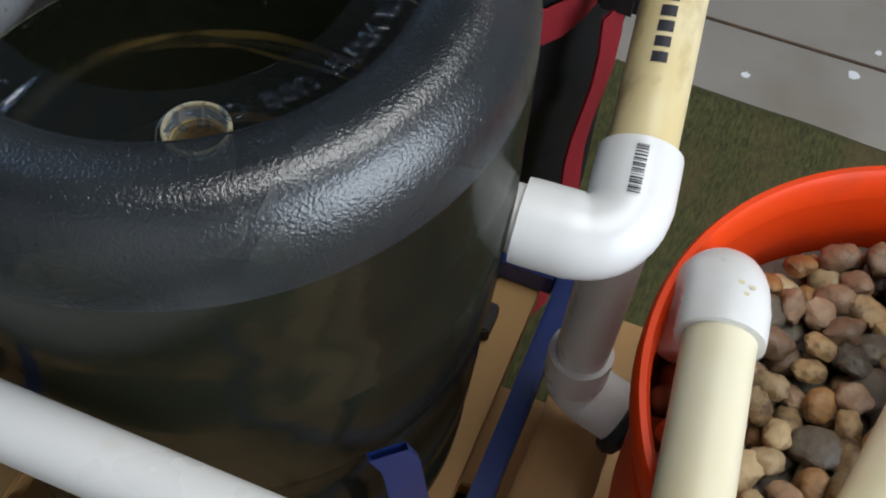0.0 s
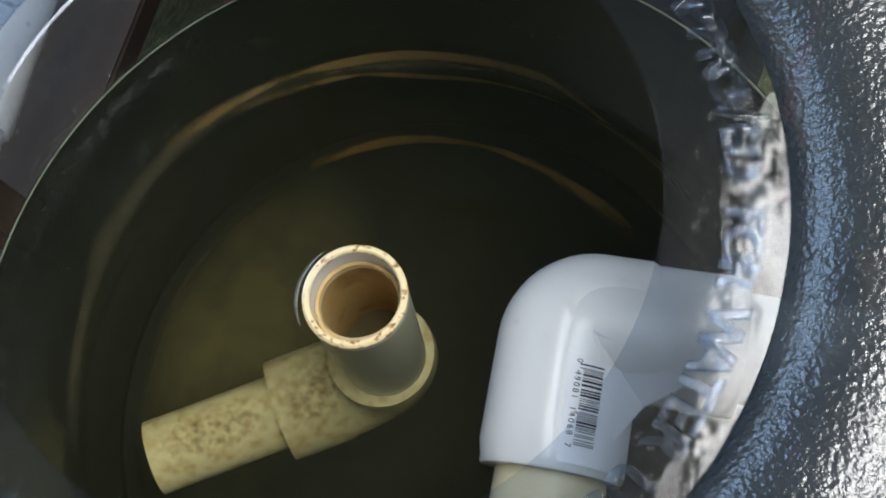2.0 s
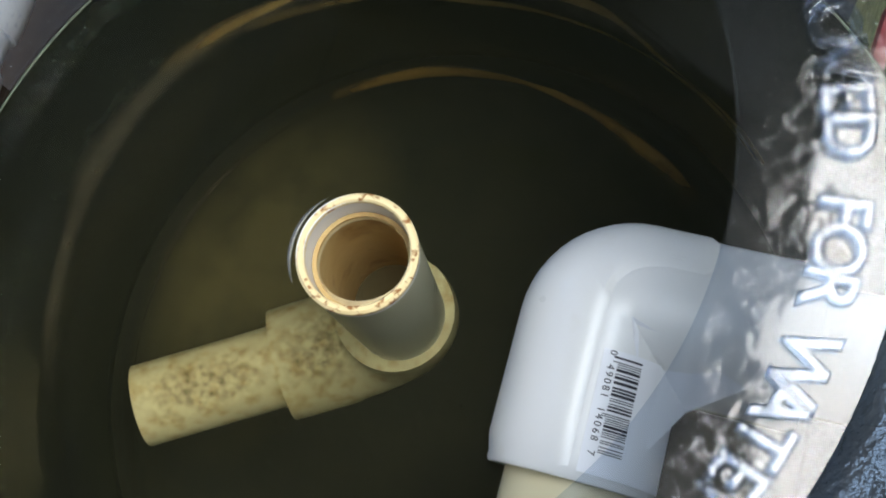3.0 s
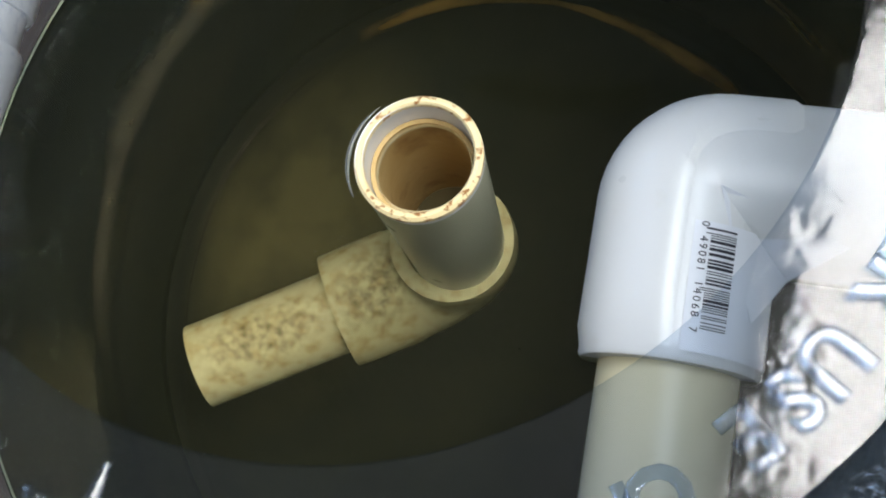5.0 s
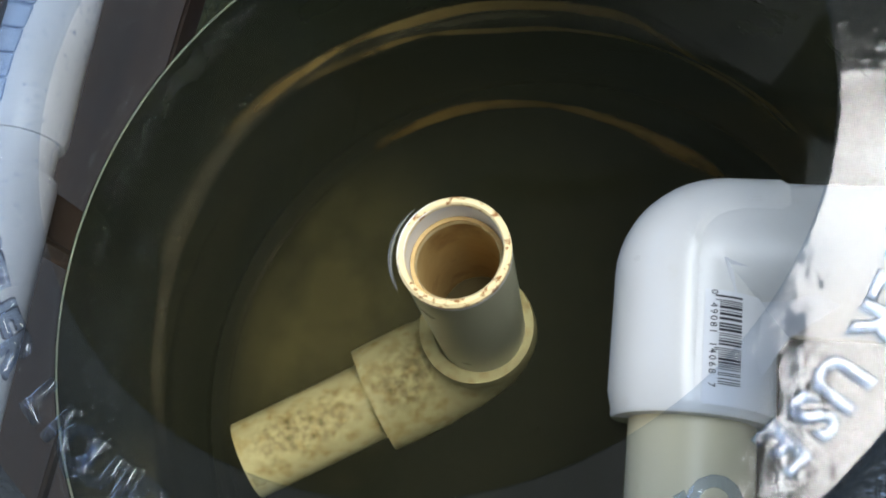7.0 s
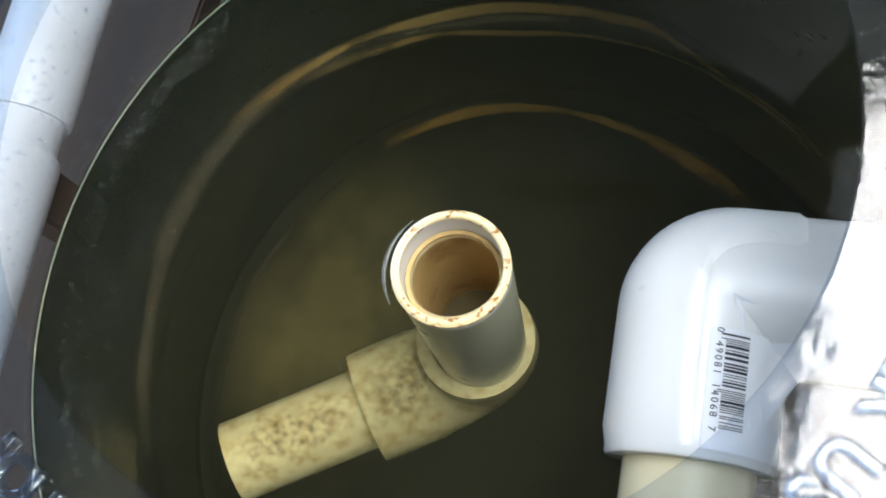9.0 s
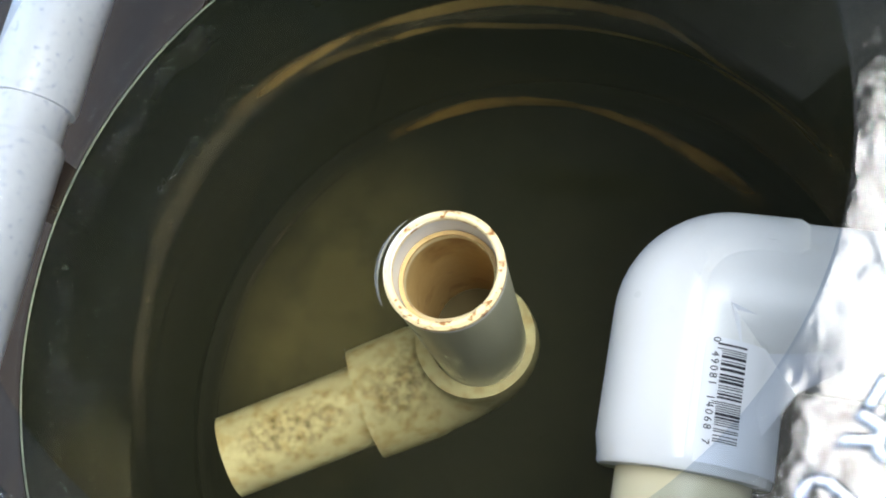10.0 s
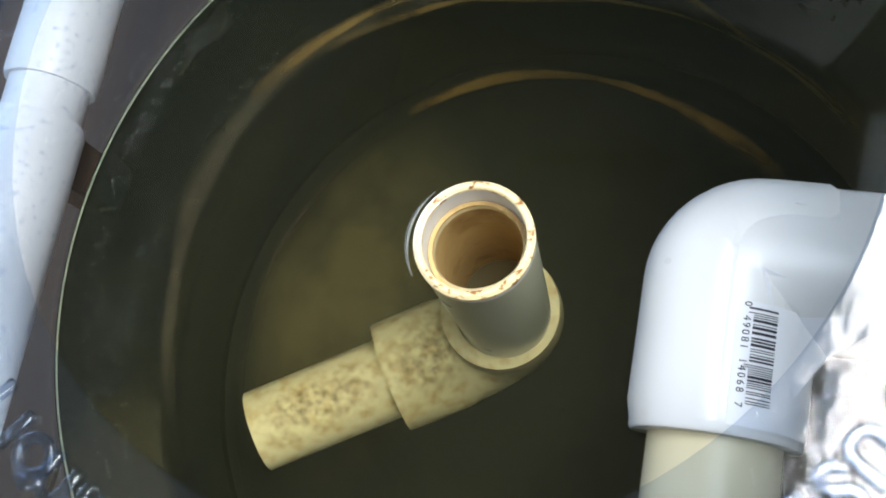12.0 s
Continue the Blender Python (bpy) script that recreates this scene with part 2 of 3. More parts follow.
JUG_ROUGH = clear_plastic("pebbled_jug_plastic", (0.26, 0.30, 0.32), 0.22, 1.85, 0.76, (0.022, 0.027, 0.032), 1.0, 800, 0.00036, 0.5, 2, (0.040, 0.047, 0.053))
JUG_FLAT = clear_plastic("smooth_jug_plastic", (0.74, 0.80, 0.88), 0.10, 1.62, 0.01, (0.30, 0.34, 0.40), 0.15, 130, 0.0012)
# Jug plastic with the dim, murky inside painted in as near-opaque dark haze.
JUG_DARKENED = clear_plastic("darkened_jug_plastic", (0.03, 0.034, 0.024), 0.14, 1.5, 0.78, (0.019, 0.021, 0.014), 0.15, 45, 0.003, 0.35)
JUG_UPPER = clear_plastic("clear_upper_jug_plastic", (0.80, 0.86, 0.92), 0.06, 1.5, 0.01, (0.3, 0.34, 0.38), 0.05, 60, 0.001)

WATER, nt, b = nodes_of("murky_water")
nt.nodes.remove(b)
rf = nt.nodes.new("ShaderNodeBsdfRefraction")
rf.inputs["Color"].default_value, rf.inputs["IOR"].default_value, rf.inputs["Roughness"].default_value = (0.70, 0.70, 0.525, 1), 1.333, 0.0
wg = nt.nodes.new("ShaderNodeBsdfAnisotropic")
wg.inputs["Roughness"].default_value = 0.03
wf = facing_gloss(nt, 0.022)
wm = nt.nodes.new("ShaderNodeMixShader")
nt.links.new(wf[1], wm.inputs[0])
murk = nt.nodes.new("ShaderNodeBsdfDiffuse")
murk.inputs["Color"].default_value = (0.070, 0.072, 0.036, 1)
turbid = nt.nodes.new("ShaderNodeMixShader")
turbid.inputs[0].default_value = 0.08
nt.links.new(rf.outputs[0], turbid.inputs[1])
nt.links.new(murk.outputs[0], turbid.inputs[2])
nt.links.new(turbid.outputs[0], wm.inputs[1])
nt.links.new(wg.outputs[0], wm.inputs[2])
nt.links.new(wm.outputs[0], nt.nodes["Material Output"].inputs[0])

# Far glossier than water, so the added crescent shows as a highlight.
GLINT_LIP = clear_plastic("added_glint_gloss", (0.9, 0.9, 0.85), 0.25, 7.0, 0.0, (0.3, 0.3, 0.3), 0, 1, 0)

# ---- mesh helpers ----


def mesh_of(name, bm, m, smooth=True):
    bmesh.ops.recalc_face_normals(bm, faces=bm.faces[:])
    me = bpy.data.meshes.new(name)
    bm.to_mesh(me)
    bm.free()
    me.materials.append(m)
    if smooth:
        for p in me.polygons:
            p.use_smooth = True
        me.set_sharp_from_angle(angle=radians(35))
    return me


def part(name, bm, m, parent=None, label="", smooth=True):
    ob = new(name, mesh_of(name, bm, m, smooth))
    if parent:
        ob.parent = parent
    if label:
        ob["label"] = label
    return ob


def thing(name, label, category, group="", kind="", at=(0, 0, 0)):
    ob = new(name)
    ob.empty_display_size = 0.02
    ob.location = at
    return tagged(ob, label, category, group, kind)


def lathe(prof, n=96, a0=0.0, a1=360.0, dz=None):
    bm = bmesh.new()
    closed = a1 - a0 >= 360
    cnt = n if closed else n + 1
    rings = []
    for r, z in prof:
        ring = []
        for i in range(cnt):
            a = radians(a0 + (a1 - a0) * i / n)
            x, y = r * math.cos(a), r * math.sin(a)
            ring.append(bm.verts.new((x, y, z + (dz(x, y, z) if dz else 0))))
        rings.append(ring)
    for p, q in zip(rings, rings[1:]):
        for i in range(n):
            j = (i + 1) % cnt
            bm.faces.new((p[i], p[j], q[j], q[i]))
    return bm


def circle_frames(pts):
    pts = [Vector(p) for p in pts]
    out, up = [], None
    for i, p in enumerate(pts):
        d = (pts[min(i + 1, len(pts) - 1)] - pts[max(i - 1, 0)]).normalized()
        if up is None:
            up = d.orthogonal().normalized()
        up = (up - d * up.dot(d)).normalized()
        out.append((p, up, d.cross(up)))
    return out


def tube(pts, r, ri=None, n=32):
    """A swept tube; with ri it is hollow and open at both ends."""
    bm = bmesh.new()
    fr = circle_frames(pts)
    rr = r if isinstance(r, (list, tuple)) else [r] * len(fr)

    def rings(radii):
        return [[bm.verts.new(p + u * (q * math.cos(2 * math.pi * k / n)) + v * (q * math.sin(2 * math.pi * k / n))) for k in range(n)] for (p, u, v), q in zip(fr, radii)]

    def skin(rs):
        for a, b in zip(rs, rs[1:]):
            for k in range(n):
                bm.faces.new((a[k], a[(k + 1) % n], b[(k + 1) % n], b[k]))

    outer = rings(rr)
    skin(outer)
    if ri:
        inner = rings([ri] * len(fr))
        skin(inner)
        for a, b in ((outer[0], inner[0]), (outer[-1], inner[-1])):
            for k in range(n):
                bm.faces.new((a[k], a[(k + 1) % n], b[(k + 1) % n], b[k]))
    else:
        bm.faces.new(outer[0])
        bm.faces.new(outer[-1])
    return bm


def box(lo, hi, bevel=0.0):
    bm = bmesh.new()
    bmesh.ops.create_cube(bm, size=1)
    for v in bm.verts:
        v.co = Vector([(lo[i] + hi[i]) / 2 + v.co[i] * (hi[i] - lo[i]) for i in range(3)])
    if bevel:
        bmesh.ops.bevel(bm, geom=bm.edges[:], offset=bevel, segments=2, affect="EDGES")
    return bm


def elbow_path(corner, da, la, db, lb, bend, steps=10):
    """From the end of leg a, round the corner, to the end of leg b."""
    c, da, db = Vector(corner), Vector(da).normalized(), Vector(db).normalized()
    ang = da.angle(db)
    k = bend / math.tan(ang / 2)
    pts = [c + da * (la + (k - la) * i / 4) for i in range(4)]
    centre = c + (da + db).normalized() * (bend / math.sin(ang / 2))
    p0, p1 = c + da * k - centre, c + db * k - centre
    for i in range(steps + 1):
        t = i / steps
        v = p0.slerp(p1, t)
        pts.append(centre + v.normalized() * bend)
    return pts + [c + db * (k + (lb - k) * i / 4) for i in range(1, 5)]


RP, RF = 0.0158, 0.0196


def elbow_point(c, da, db, n, station, r, cin, up, bend):
    """A point on a square elbow: station < 0 along da, 0..1 round the bend, > 1 along db."""
    e = r * cin
    if station < 0:
        return c + da * max(bend - station, e) + db * e + n * (r * up)
    if station > 1:
        return c + db * max(bend + station - 1, e) + da * e + n * (r * up)
    if e >= bend:
        return c + (da + db) * e + n * (r * up)
    th = station * math.pi / 2
    out = db * -math.cos(th) + da * -math.sin(th)
    return c + (da + db) * bend + out * (bend - e) + n * (r * up)


def elbow_stations(la, lb, bend, steps=12):
    return [-(la - bend) * (1 - k / 6) for k in range(6)] + [k / steps for k in range(steps + 1)] + [1 + (lb - bend) * (k / 6) for k in range(1, 7)]


def elbow_axes(da, db):
    da = Vector(da).normalized()
    db = Vector(db)
    db = (db - da * db.dot(da)).normalized()
    n = da.cross(db).normalized()
    return da, db, (n if n.z > 0 else -n)


def mitred_elbow(corner, da, la, db, lb, r, ri, bend, n=48):
    """A tight moulded elbow: round outside, a clean valley inside, hollow sockets."""
    bm = bmesh.new()
    c = Vector(corner)
    da, db, nv = elbow_axes(da, db)
    st = elbow_stations(la, lb, bend)

    def ring(station, rad):
        return [bm.verts.new(elbow_point(c, da, db, nv, station, rad, math.cos(2 * math.pi * k / n), math.sin(2 * math.pi * k / n), bend)) for k in range(n)]

    rows = [ring(st[0], ri), ring(st[0], r * 0.975)] + [ring(q - (-0.0008 if i == 0 else 0), r) for i, q in enumerate(st[:-1])] + [ring(st[-1] - 0.0008, r), ring(st[-1], r * 0.975), ring(st[-1], ri), ring(st[-1] - 0.02, ri)]
    for p, q in zip(rows, rows[1:]):
        for k in range(n):
            bm.faces.new((p[k], p[(k + 1) % n], q[(k + 1) % n], q[k]))
    bmesh.ops.remove_doubles(bm, verts=bm.verts[:], dist=0.00002)
    return bm


def elbow_ridge(corner, da, la, db, lb, r, bend, thick=0.0010, n=16):
    """The thicker moulded shell on the outside of the bend."""
    bm = bmesh.new()
    c = Vector(corner)
    da, db, nv = elbow_axes(da, db)
    st = elbow_stations(la, lb, bend)
    rows = []
    for i, q in enumerate(st):
        f = i / (len(st) - 1)
        lim = -20 + 24 * min(1.0, max(0.0, (f - 0.18) / 0.42))
        row = []
        for k in range(n + 1):
            a = radians(-150 + (lim + 150) * k / n)
            rad = r - 0.0004 if k in (0, n) or i in (0, len(st) - 1) else r + thick
            row.append(bm.verts.new(elbow_point(c, da, db, nv, q, rad, math.sin(a), math.cos(a), bend)))
        rows.append(row)
    for p, q in zip(rows, rows[1:]):
        for k in range(n):
            bm.faces.new((p[k], p[k + 1], q[k + 1], q[k]))
    return bm


def elbow_fitting(name, parent, corner, da, la, db, lb, m=PVC, r=RF, ri=RP, bend=0.020, label=""):
    pts = elbow_path(corner, da, la, db, lb, bend)
    n = len(pts)
    rr = [r * (0.97 if 4 < i < n - 5 else 1.0) for i in range(n)]
    rr[0] = rr[-1] = r * 0.985
    return part(name, tube(pts, rr, ri * 0.985), m, parent, label)


def letter_mesh(ch, size, depth, round_edge=0.35):
    cu = bpy.data.curves.new("letter", "FONT")
    cu.body, cu.size, cu.extrude, cu.bevel_depth, cu.resolution_u, cu.bevel_resolution = ch, size, depth, depth * round_edge, 3, 2
    cu.align_x = "CENTER"
    ob = bpy.data.objects.new("letter", cu)
    me = bpy.data.meshes.new_from_object(ob)
    bpy.data.objects.remove(ob)
    bpy.data.curves.remove(cu)
    return me


# ---- setting ----
tagged(part("floor", box((-1.7, -1.7, -0.05), (1.7, 1.7, 0.0)), CONCRETE), "grey beige worn concrete floor with a saw-cut joint", "floor", kind="structure")
tagged(part("floor_joint", box((-1.7, 0.713, 0.0005), (1.7, 0.7165, 0.002)), WOOD_DARK), "dark straight joint line in the concrete floor", "joint", kind="structure")
for nm, lo, hi in (
    ("wall_north", (-1.7, 1.6, 0.0), (1.7, 1.7, 2.2)),
    ("wall_south", (-1.7, -1.7, 0.0), (1.7, -1.6, 2.2)),
):
    tagged(part(nm, box(lo, hi), WALL), "plain off-white painted room wall", "wall", kind="structure")


def pierced_wall(name, x0, x1, oy0, oy1, oz0, oz1):
    bm = bmesh.new()
    for lo, hi in (((x0, -1.6, 0), (x1, oy0, 2.2)), ((x0, oy1, 0), (x1, 1.6, 2.2)), ((x0, oy0, 0), (x1, oy1, oz0)), ((x0, oy0, oz1), (x1, oy1, 2.2))):
        b2 = box(lo, hi)
        me = bpy.data.meshes.new("tmp")
        b2.to_mesh(me)
        b2.free()
        bm.from_mesh(me)
        bpy.data.meshes.remove(me)
    return tagged(part(name, bm, WALL), "off-white painted wall with a window opening", "wall", kind="structure")


pierced_wall("wall_east", 1.6, 1.7, -1.12, 0.22, 0.42, 1.70)
pierced_wall("wall_west", -1.7, -1.6, 0.10, 1.20, 1.10, 2.10)
# Out of view; added with a dark tone to keep reflections in the jug low.
bm = bmesh.new()
for lo, hi in (((-1.7, -1.7, 2.2), (0.18, 1.7, 2.3)), ((1.07, -1.7, 2.2), (1.7, 1.7, 2.3)), ((0.18, -1.7, 2.2), (1.07, -0.41, 2.3)), ((0.18, 0.87, 2.2), (1.07, 1.7, 2.3))):
    b2 = box(lo, hi)
    me = bpy.data.meshes.new("tmp")
    b2.to_mesh(me)
    b2.free()
    bm.from_mesh(me)
    bpy.data.meshes.remove(me)
tagged(part("ceiling", bm, CEILING), "unseen dim brown ceiling with a skylight opening, dark to cut reflections", "ceiling", kind="structure")

# rug with a ribbed pile and a hemmed far edge
bm = bmesh.new()
nx, ny = 150, 100
x0, x1, y0, y1 = -0.9, 1.15, -1.0, 0.612
grid = []
for i in range(nx + 1):
    col = []
    for j in range(ny + 1):
        x, y = x0 + (x1 - x0) * i / nx, y0 + (y1 - y0) * j / ny
        z = 0.010 + 0.0022 * math.sin(j * 2.2) * (1 if j < ny - 3 else 0.2) + 0.0018 * noise.noise((x * 40, y * 40, 0)) + (0.003 if j >= ny - 3 else 0)
        if j == ny:
            z = 0.001
        col.append(bm.verts.new((x, y - 0.03 * x + 0.003 * noise.noise((x * 12, 0, 3)), z)))
    grid.append(col)
for i in range(nx):
    for j in range(ny):
        bm.faces.new((grid[i][j], grid[i + 1][j], grid[i + 1][j + 1], grid[i][j + 1]))
tagged(part("rug", bm, RUG), "olive green woven rug with a hemmed edge on the floor", "rug")

for x, y, r in ((0.33, 0.695, 0.0065), (0.35, 0.74, 0.004), (0.22, 0.645, 0.005)):
    bm = bmesh.new()
    vs = [bm.verts.new((x + r * (0.7 + 0.5 * random.random()) * math.cos(a), y + r * (0.7 + 0.5 * random.random()) * math.sin(a), 0.0012)) for a in [k * math.pi / 6 for k in range(12)]]
    bm.faces.new(vs)
    tagged(part("paint_spot", bm, LABEL, smooth=False), "dried white paint spot on the concrete floor", "paint spot", "paint spots")

# ---- the jug ----
T = 0.600
jug = thing("water_jug", "upturned blue-grey clear plastic water jug with its base cut open", "jug", at=(0, 0, 0))
DIMPLE = Vector((-0.0125, -0.1075))


def rim_shape(x, y, z):
    """The moulded vent hollow at the front of the rim."""
    d = DIMPLE.normalized()
    along = Vector((x, y)).dot(d)
    across = abs(x * -d.y + y * d.x) if along > 0 else 1
    out = 0.0
    if along > 0.085:
        out -= 0.004 * math.exp(-(((along - 0.112) / 0.008) ** 2) - (across / 0.010) ** 2)
        out -= 0.0015 * math.exp(-((along - 0.098) / 0.012) ** 2 - (across / 0.004) ** 2)
    return out


prof = [(0.0895, T)]
for k in range(1, 15):
    a = radians(180 - 180 * k / 14)
    rr = 0.021 if a > math.pi / 2 else 0.0220
    prof.append((0.1105 + rr * math.cos(a), T - 0.001 + (0.011 if a > math.pi / 2 else 0.034) * math.sin(a) - (0 if a > math.pi / 2 else 0.023)))
prof[-1] = (0.1325, T - 0.028)
part("base_rim", lathe(prof, 220, dz=rim_shape), JUG_ROUGH, jug, "frosted pebble-grained rounded base rim")
part("text_ring", lathe([(0.0674, T - 0.0006), (0.0678, T), (0.078, T), (0.0896, T)], 160), JUG_FLAT, jug, "flat smooth ring with moulded lettering and a cut inner edge")
UPPER = [(0.1325, T - 0.028), (0.1325, 0.53), (0.1312, 0.520), (0.1325, 0.510), (0.1325, 0.482)]
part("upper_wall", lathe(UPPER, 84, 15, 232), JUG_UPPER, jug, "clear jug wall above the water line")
# Same wall as the upper one, painted dark so the inside looks dim.
part("front_wall", lathe(UPPER, 56, 232, 375), JUG_DARKENED, jug, "front jug wall above the water line, darkened for the dim inside")
body = [(0.1325, 0.482), (0.1325, 0.415), (0.1300, 0.406), (0.1294, 0.385), (0.1300, 0.364), (0.1325, 0.355), (0.1325, 0.312), (0.1304, 0.303), (0.1302, 0.285), (0.1325, 0.274), (0.1320, 0.255), (0.124, 0.232), (0.108, 0.208), (0.080, 0.185), (0.045, 0.172), (0.030, 0.160), (0.027, 0.150), (0.027, 0.120), (0.0005, 0.119)]


def leaned(bm):
    """The jug's body leans a little under its water line."""
    for v in bm.verts:
        v.co.x -= 0.06 * max(0.0, 0.482 - v.co.z)
    return bm


part("jug_body", leaned(lathe(body, 128)), JUG_DARKENED, jug, "ribbed jug wall, darkened in place of the murky water")
part("sediment", leaned(lathe([(0.1292, 0.300), (0.1290, 0.286), (0.1312, 0.274), (0.1300, 0.256), (0.121, 0.236), (0.105, 0.213), (0.078, 0.190), (0.043, 0.177), (0.0005, 0.174)], 96)), SEDIMENT_FLOOR, jug, "olive brown sediment settled on the shoulder, a pale glow painted in")


def wall_radius(z):
    for (r0, z0), (r1, z1) in zip(body, body[1:]):
        if z1 <= z <= z0:
            return r0 + (r1 - r0) * (z0 - z) / max(z0 - z1, 1e-6)
    return 0.1325


def rib_light_band(h0, keys, inset, m):
    """A soft band of painted rib light on the wall through (angle, height) keys."""
    bm = bmesh.new()
    uv = bm.loops.layers.uv.new("UVMap")
    n = 80
    rows = []
    for i in range(n + 1):
        a = keys[0][0] + (keys[-1][0] - keys[0][0]) * i / n
        k = max(q for q in range(len(keys) - 1) if keys[q][0] <= a + 1e-9)
        f = (a - keys[k][0]) / (keys[k + 1][0] - keys[k][0])
        f = f * f * (3 - 2 * f) * 0.4 + f * 0.6
        z = keys[k][1] + (keys[k + 1][1] - keys[k][1]) * f + 0.0015 * noise.noise((a * 0.08, z_seed, 0))
        h = h0 * (0.8 + 0.4 * noise.noise((a * 0.05, z_seed, 3)))
        row = []
        for q in range(5):
            zz = z + (q / 4 - 0.5) * h
            r = wall_radius(zz) - inset
            row.append((bm.verts.new((r * math.cos(radians(a)), r * math.sin(radians(a)), zz)), i / n, q / 4))
        rows.append(row)
    for p, q in zip(rows, rows[1:]):
        for k in range(4):
            cs = (p[k], q[k], q[k + 1], p[k + 1])
            f = bm.faces.new([c[0] for c in cs])
            for loop, c in zip(f.loops, cs):
                loop[uv].uv = (c[1], c[2])
    part("rib_light_strip", leaned(bm), m, jug, "soft brown band painted for light on the jug's ribs")


for z_seed, (h0, keys, inset, m) in enumerate((
    (0.024, ((56, 0.254), (70, 0.256), (85, 0.266), (99, 0.281), (114, 0.290), (132, 0.291)), 0.0045, RIB_LIGHT),
    (0.015, ((44, 0.346), (66, 0.358), (83, 0.385), (111, 0.396), (133, 0.404), (154, 0.408)), 0.0025, RIB_LIGHT_DIM),
    (0.010, ((46, 0.342), (67, 0.354), (83, 0.364), (102, 0.368), (121, 0.386), (140, 0.398)), 0.0030, RIB_LIGHT_DIM),
    (0.022, ((58, 0.356), (83, 0.374), (111, 0.383), (133, 0.397), (150, 0.403)), 0.0015, RIB_LIGHT_FAINT),
    (0.024, ((145, 0.404), (158, 0.405), (172, 0.403), (187, 0.392), (206, 0.384)), 0.0030, RIB_LIGHT_FAINT),
    (0.016, ((140, 0.281), (166, 0.287), (186, 0.282), (208, 0.276)), 0.0045, RIB_LIGHT_FAINT),
)):
    rib_light_band(h0, keys, inset, m)

ink_letters = {}


def ring_text(text, r, start, step, clockwise, size=0.0088):
    for i, ch in enumerate(text):
        if ch == " ":
            continue
        a = radians(start + (-step if clockwise else step) * i)
        if (ch, size) not in ink_letters:
            me = letter_mesh(ch, size, 0.0004, 1.0)
            me.materials.append(JUG_FLAT)
            ink_letters[ch, size] = me
        ob = new("letter", ink_letters[ch, size])
        ob.parent = jug
        turn = a - math.pi / 2 if clockwise else a + math.pi / 2
        ob.matrix_basis = Matrix.Translation((r * math.cos(a), r * math.sin(a), T + 0.0007)) @ Matrix.Rotation(turn, 4, "Z")


ring_text("APPROVED FOR WATER", 0.0785, 41.5, 3.75, True, 0.0094)
ring_text("USE ONLY", 0.0782, -29.3, 4.3, True, 0.0096)
ring_text("ANY OTHER LIQUID -", 0.0812, -166.5, 3.8, False)
for i in range(9):
    a = radians(-166.5 - 3.8 * (i + 2))
    bm = box((-0.0026, -0.0004, 0), (0.0026, 0.0060, 0.0012), 0.0004)
    ob = part("moulded_bar", bm, JUG_FLAT, jug)
    ob.matrix_basis = Matrix.Translation((0.0815 * math.cos(a), 0.0815 * math.sin(a), T)) @ Matrix.Rotation(a + math.pi / 2, 4, "Z")
# radial mould seam from the lettered ring to the hollow
d = DIMPLE.normalized()
part("mould_seam", tube([(d.x * (0.072 + 0.027 * k / 8), d.y * (0.072 + 0.027 * k / 8), T + 0.0002 + 0.006 * max(0.0, (k - 5) / 3)) for k in range(9)], [0.0005, 0.0009, 0.0012, 0.0014, 0.0015, 0.0016, 0.0017, 0.0017, 0.0012], n=10), JUG_FLAT, jug, "clear raised mould seam")

hollow = []
for k in range(15):
    a = radians(-190 + 200 * k / 14)
    side_v = Vector((-d.y, d.x))
    q = DIMPLE + side_v * (0.0135 * math.cos(a)) - d * (0.0100 * math.sin(a))
    hollow.append((q.x, q.y, T + 0.0064 + 0.0015 * math.sin(a)))
# The blue colour paints reflections in the clear moulded hollow.
part("vent_hollow", tube(hollow, [0.0008 + 0.0021 * math.sin(math.pi * k / 14) for k in range(15)], n=12), BLUE_GLINT, jug, "moulded crescent hollow, its blue glints put into the colour")

# ---- water ----
ZW = 0.4815
SX, SY = -0.0164, 0.0084
bm = bmesh.new()
nr, na = 34, 120
rings = []
for j in range(nr + 1):
    t = j / nr
    ring = []
    for i in range(na):
        a = 2 * math.pi * i / na
        inner = Vector((SX + RP * math.cos(a), SY + RP * math.sin(a)))
        outer = Vector((0.1318 * math.cos(a), 0.1318 * math.sin(a)))
        tt = t ** 2.2
        p = inner.lerp(outer, tt)
        wall = (outer - p).length
        z = ZW + 0.0016 * math.exp(-wall / 0.002)
        ring.append(bm.verts.new((p.x, p.y, z)))
    rings.append(ring)
for p, q in zip(rings, rings[1:]):
    for i in range(na):
        bm.faces.new((p[i], p[(i + 1) % na], q[(i + 1) % na], q[i]))
water = tagged(part("water", bm, WATER), "still murky olive water filling the cut jug", "water")
water.visible_shadow = False
# Pale tube that paints the bright reflection along the water's edge.
part("meniscus", tube([(0.1314 * math.cos(a), 0.1314 * math.sin(a), ZW + 0.0012) for a in [2 * math.pi * k / 120 for k in range(121)]], 0.00028, n=8), LINE, water, "thin pale line painted for the water's glint along the jug wall")

# Crescent added only where the highlight beside the pipe falls.
part("pipe_glint_crescent", tube([(SX + 0.0186 * math.cos(a), SY + 0.0186 * math.sin(a), ZW + 0.0002) for a in [radians(140 + 80 * k / 30) for k in range(31)]], [0.0006 * math.sin(math.pi * (k + 1) / 32) + 0.00005 for k in range(31)], n=10), GLINT_LIP, water, "thin mirror-like crescent added for the water's glint beside the pipe")

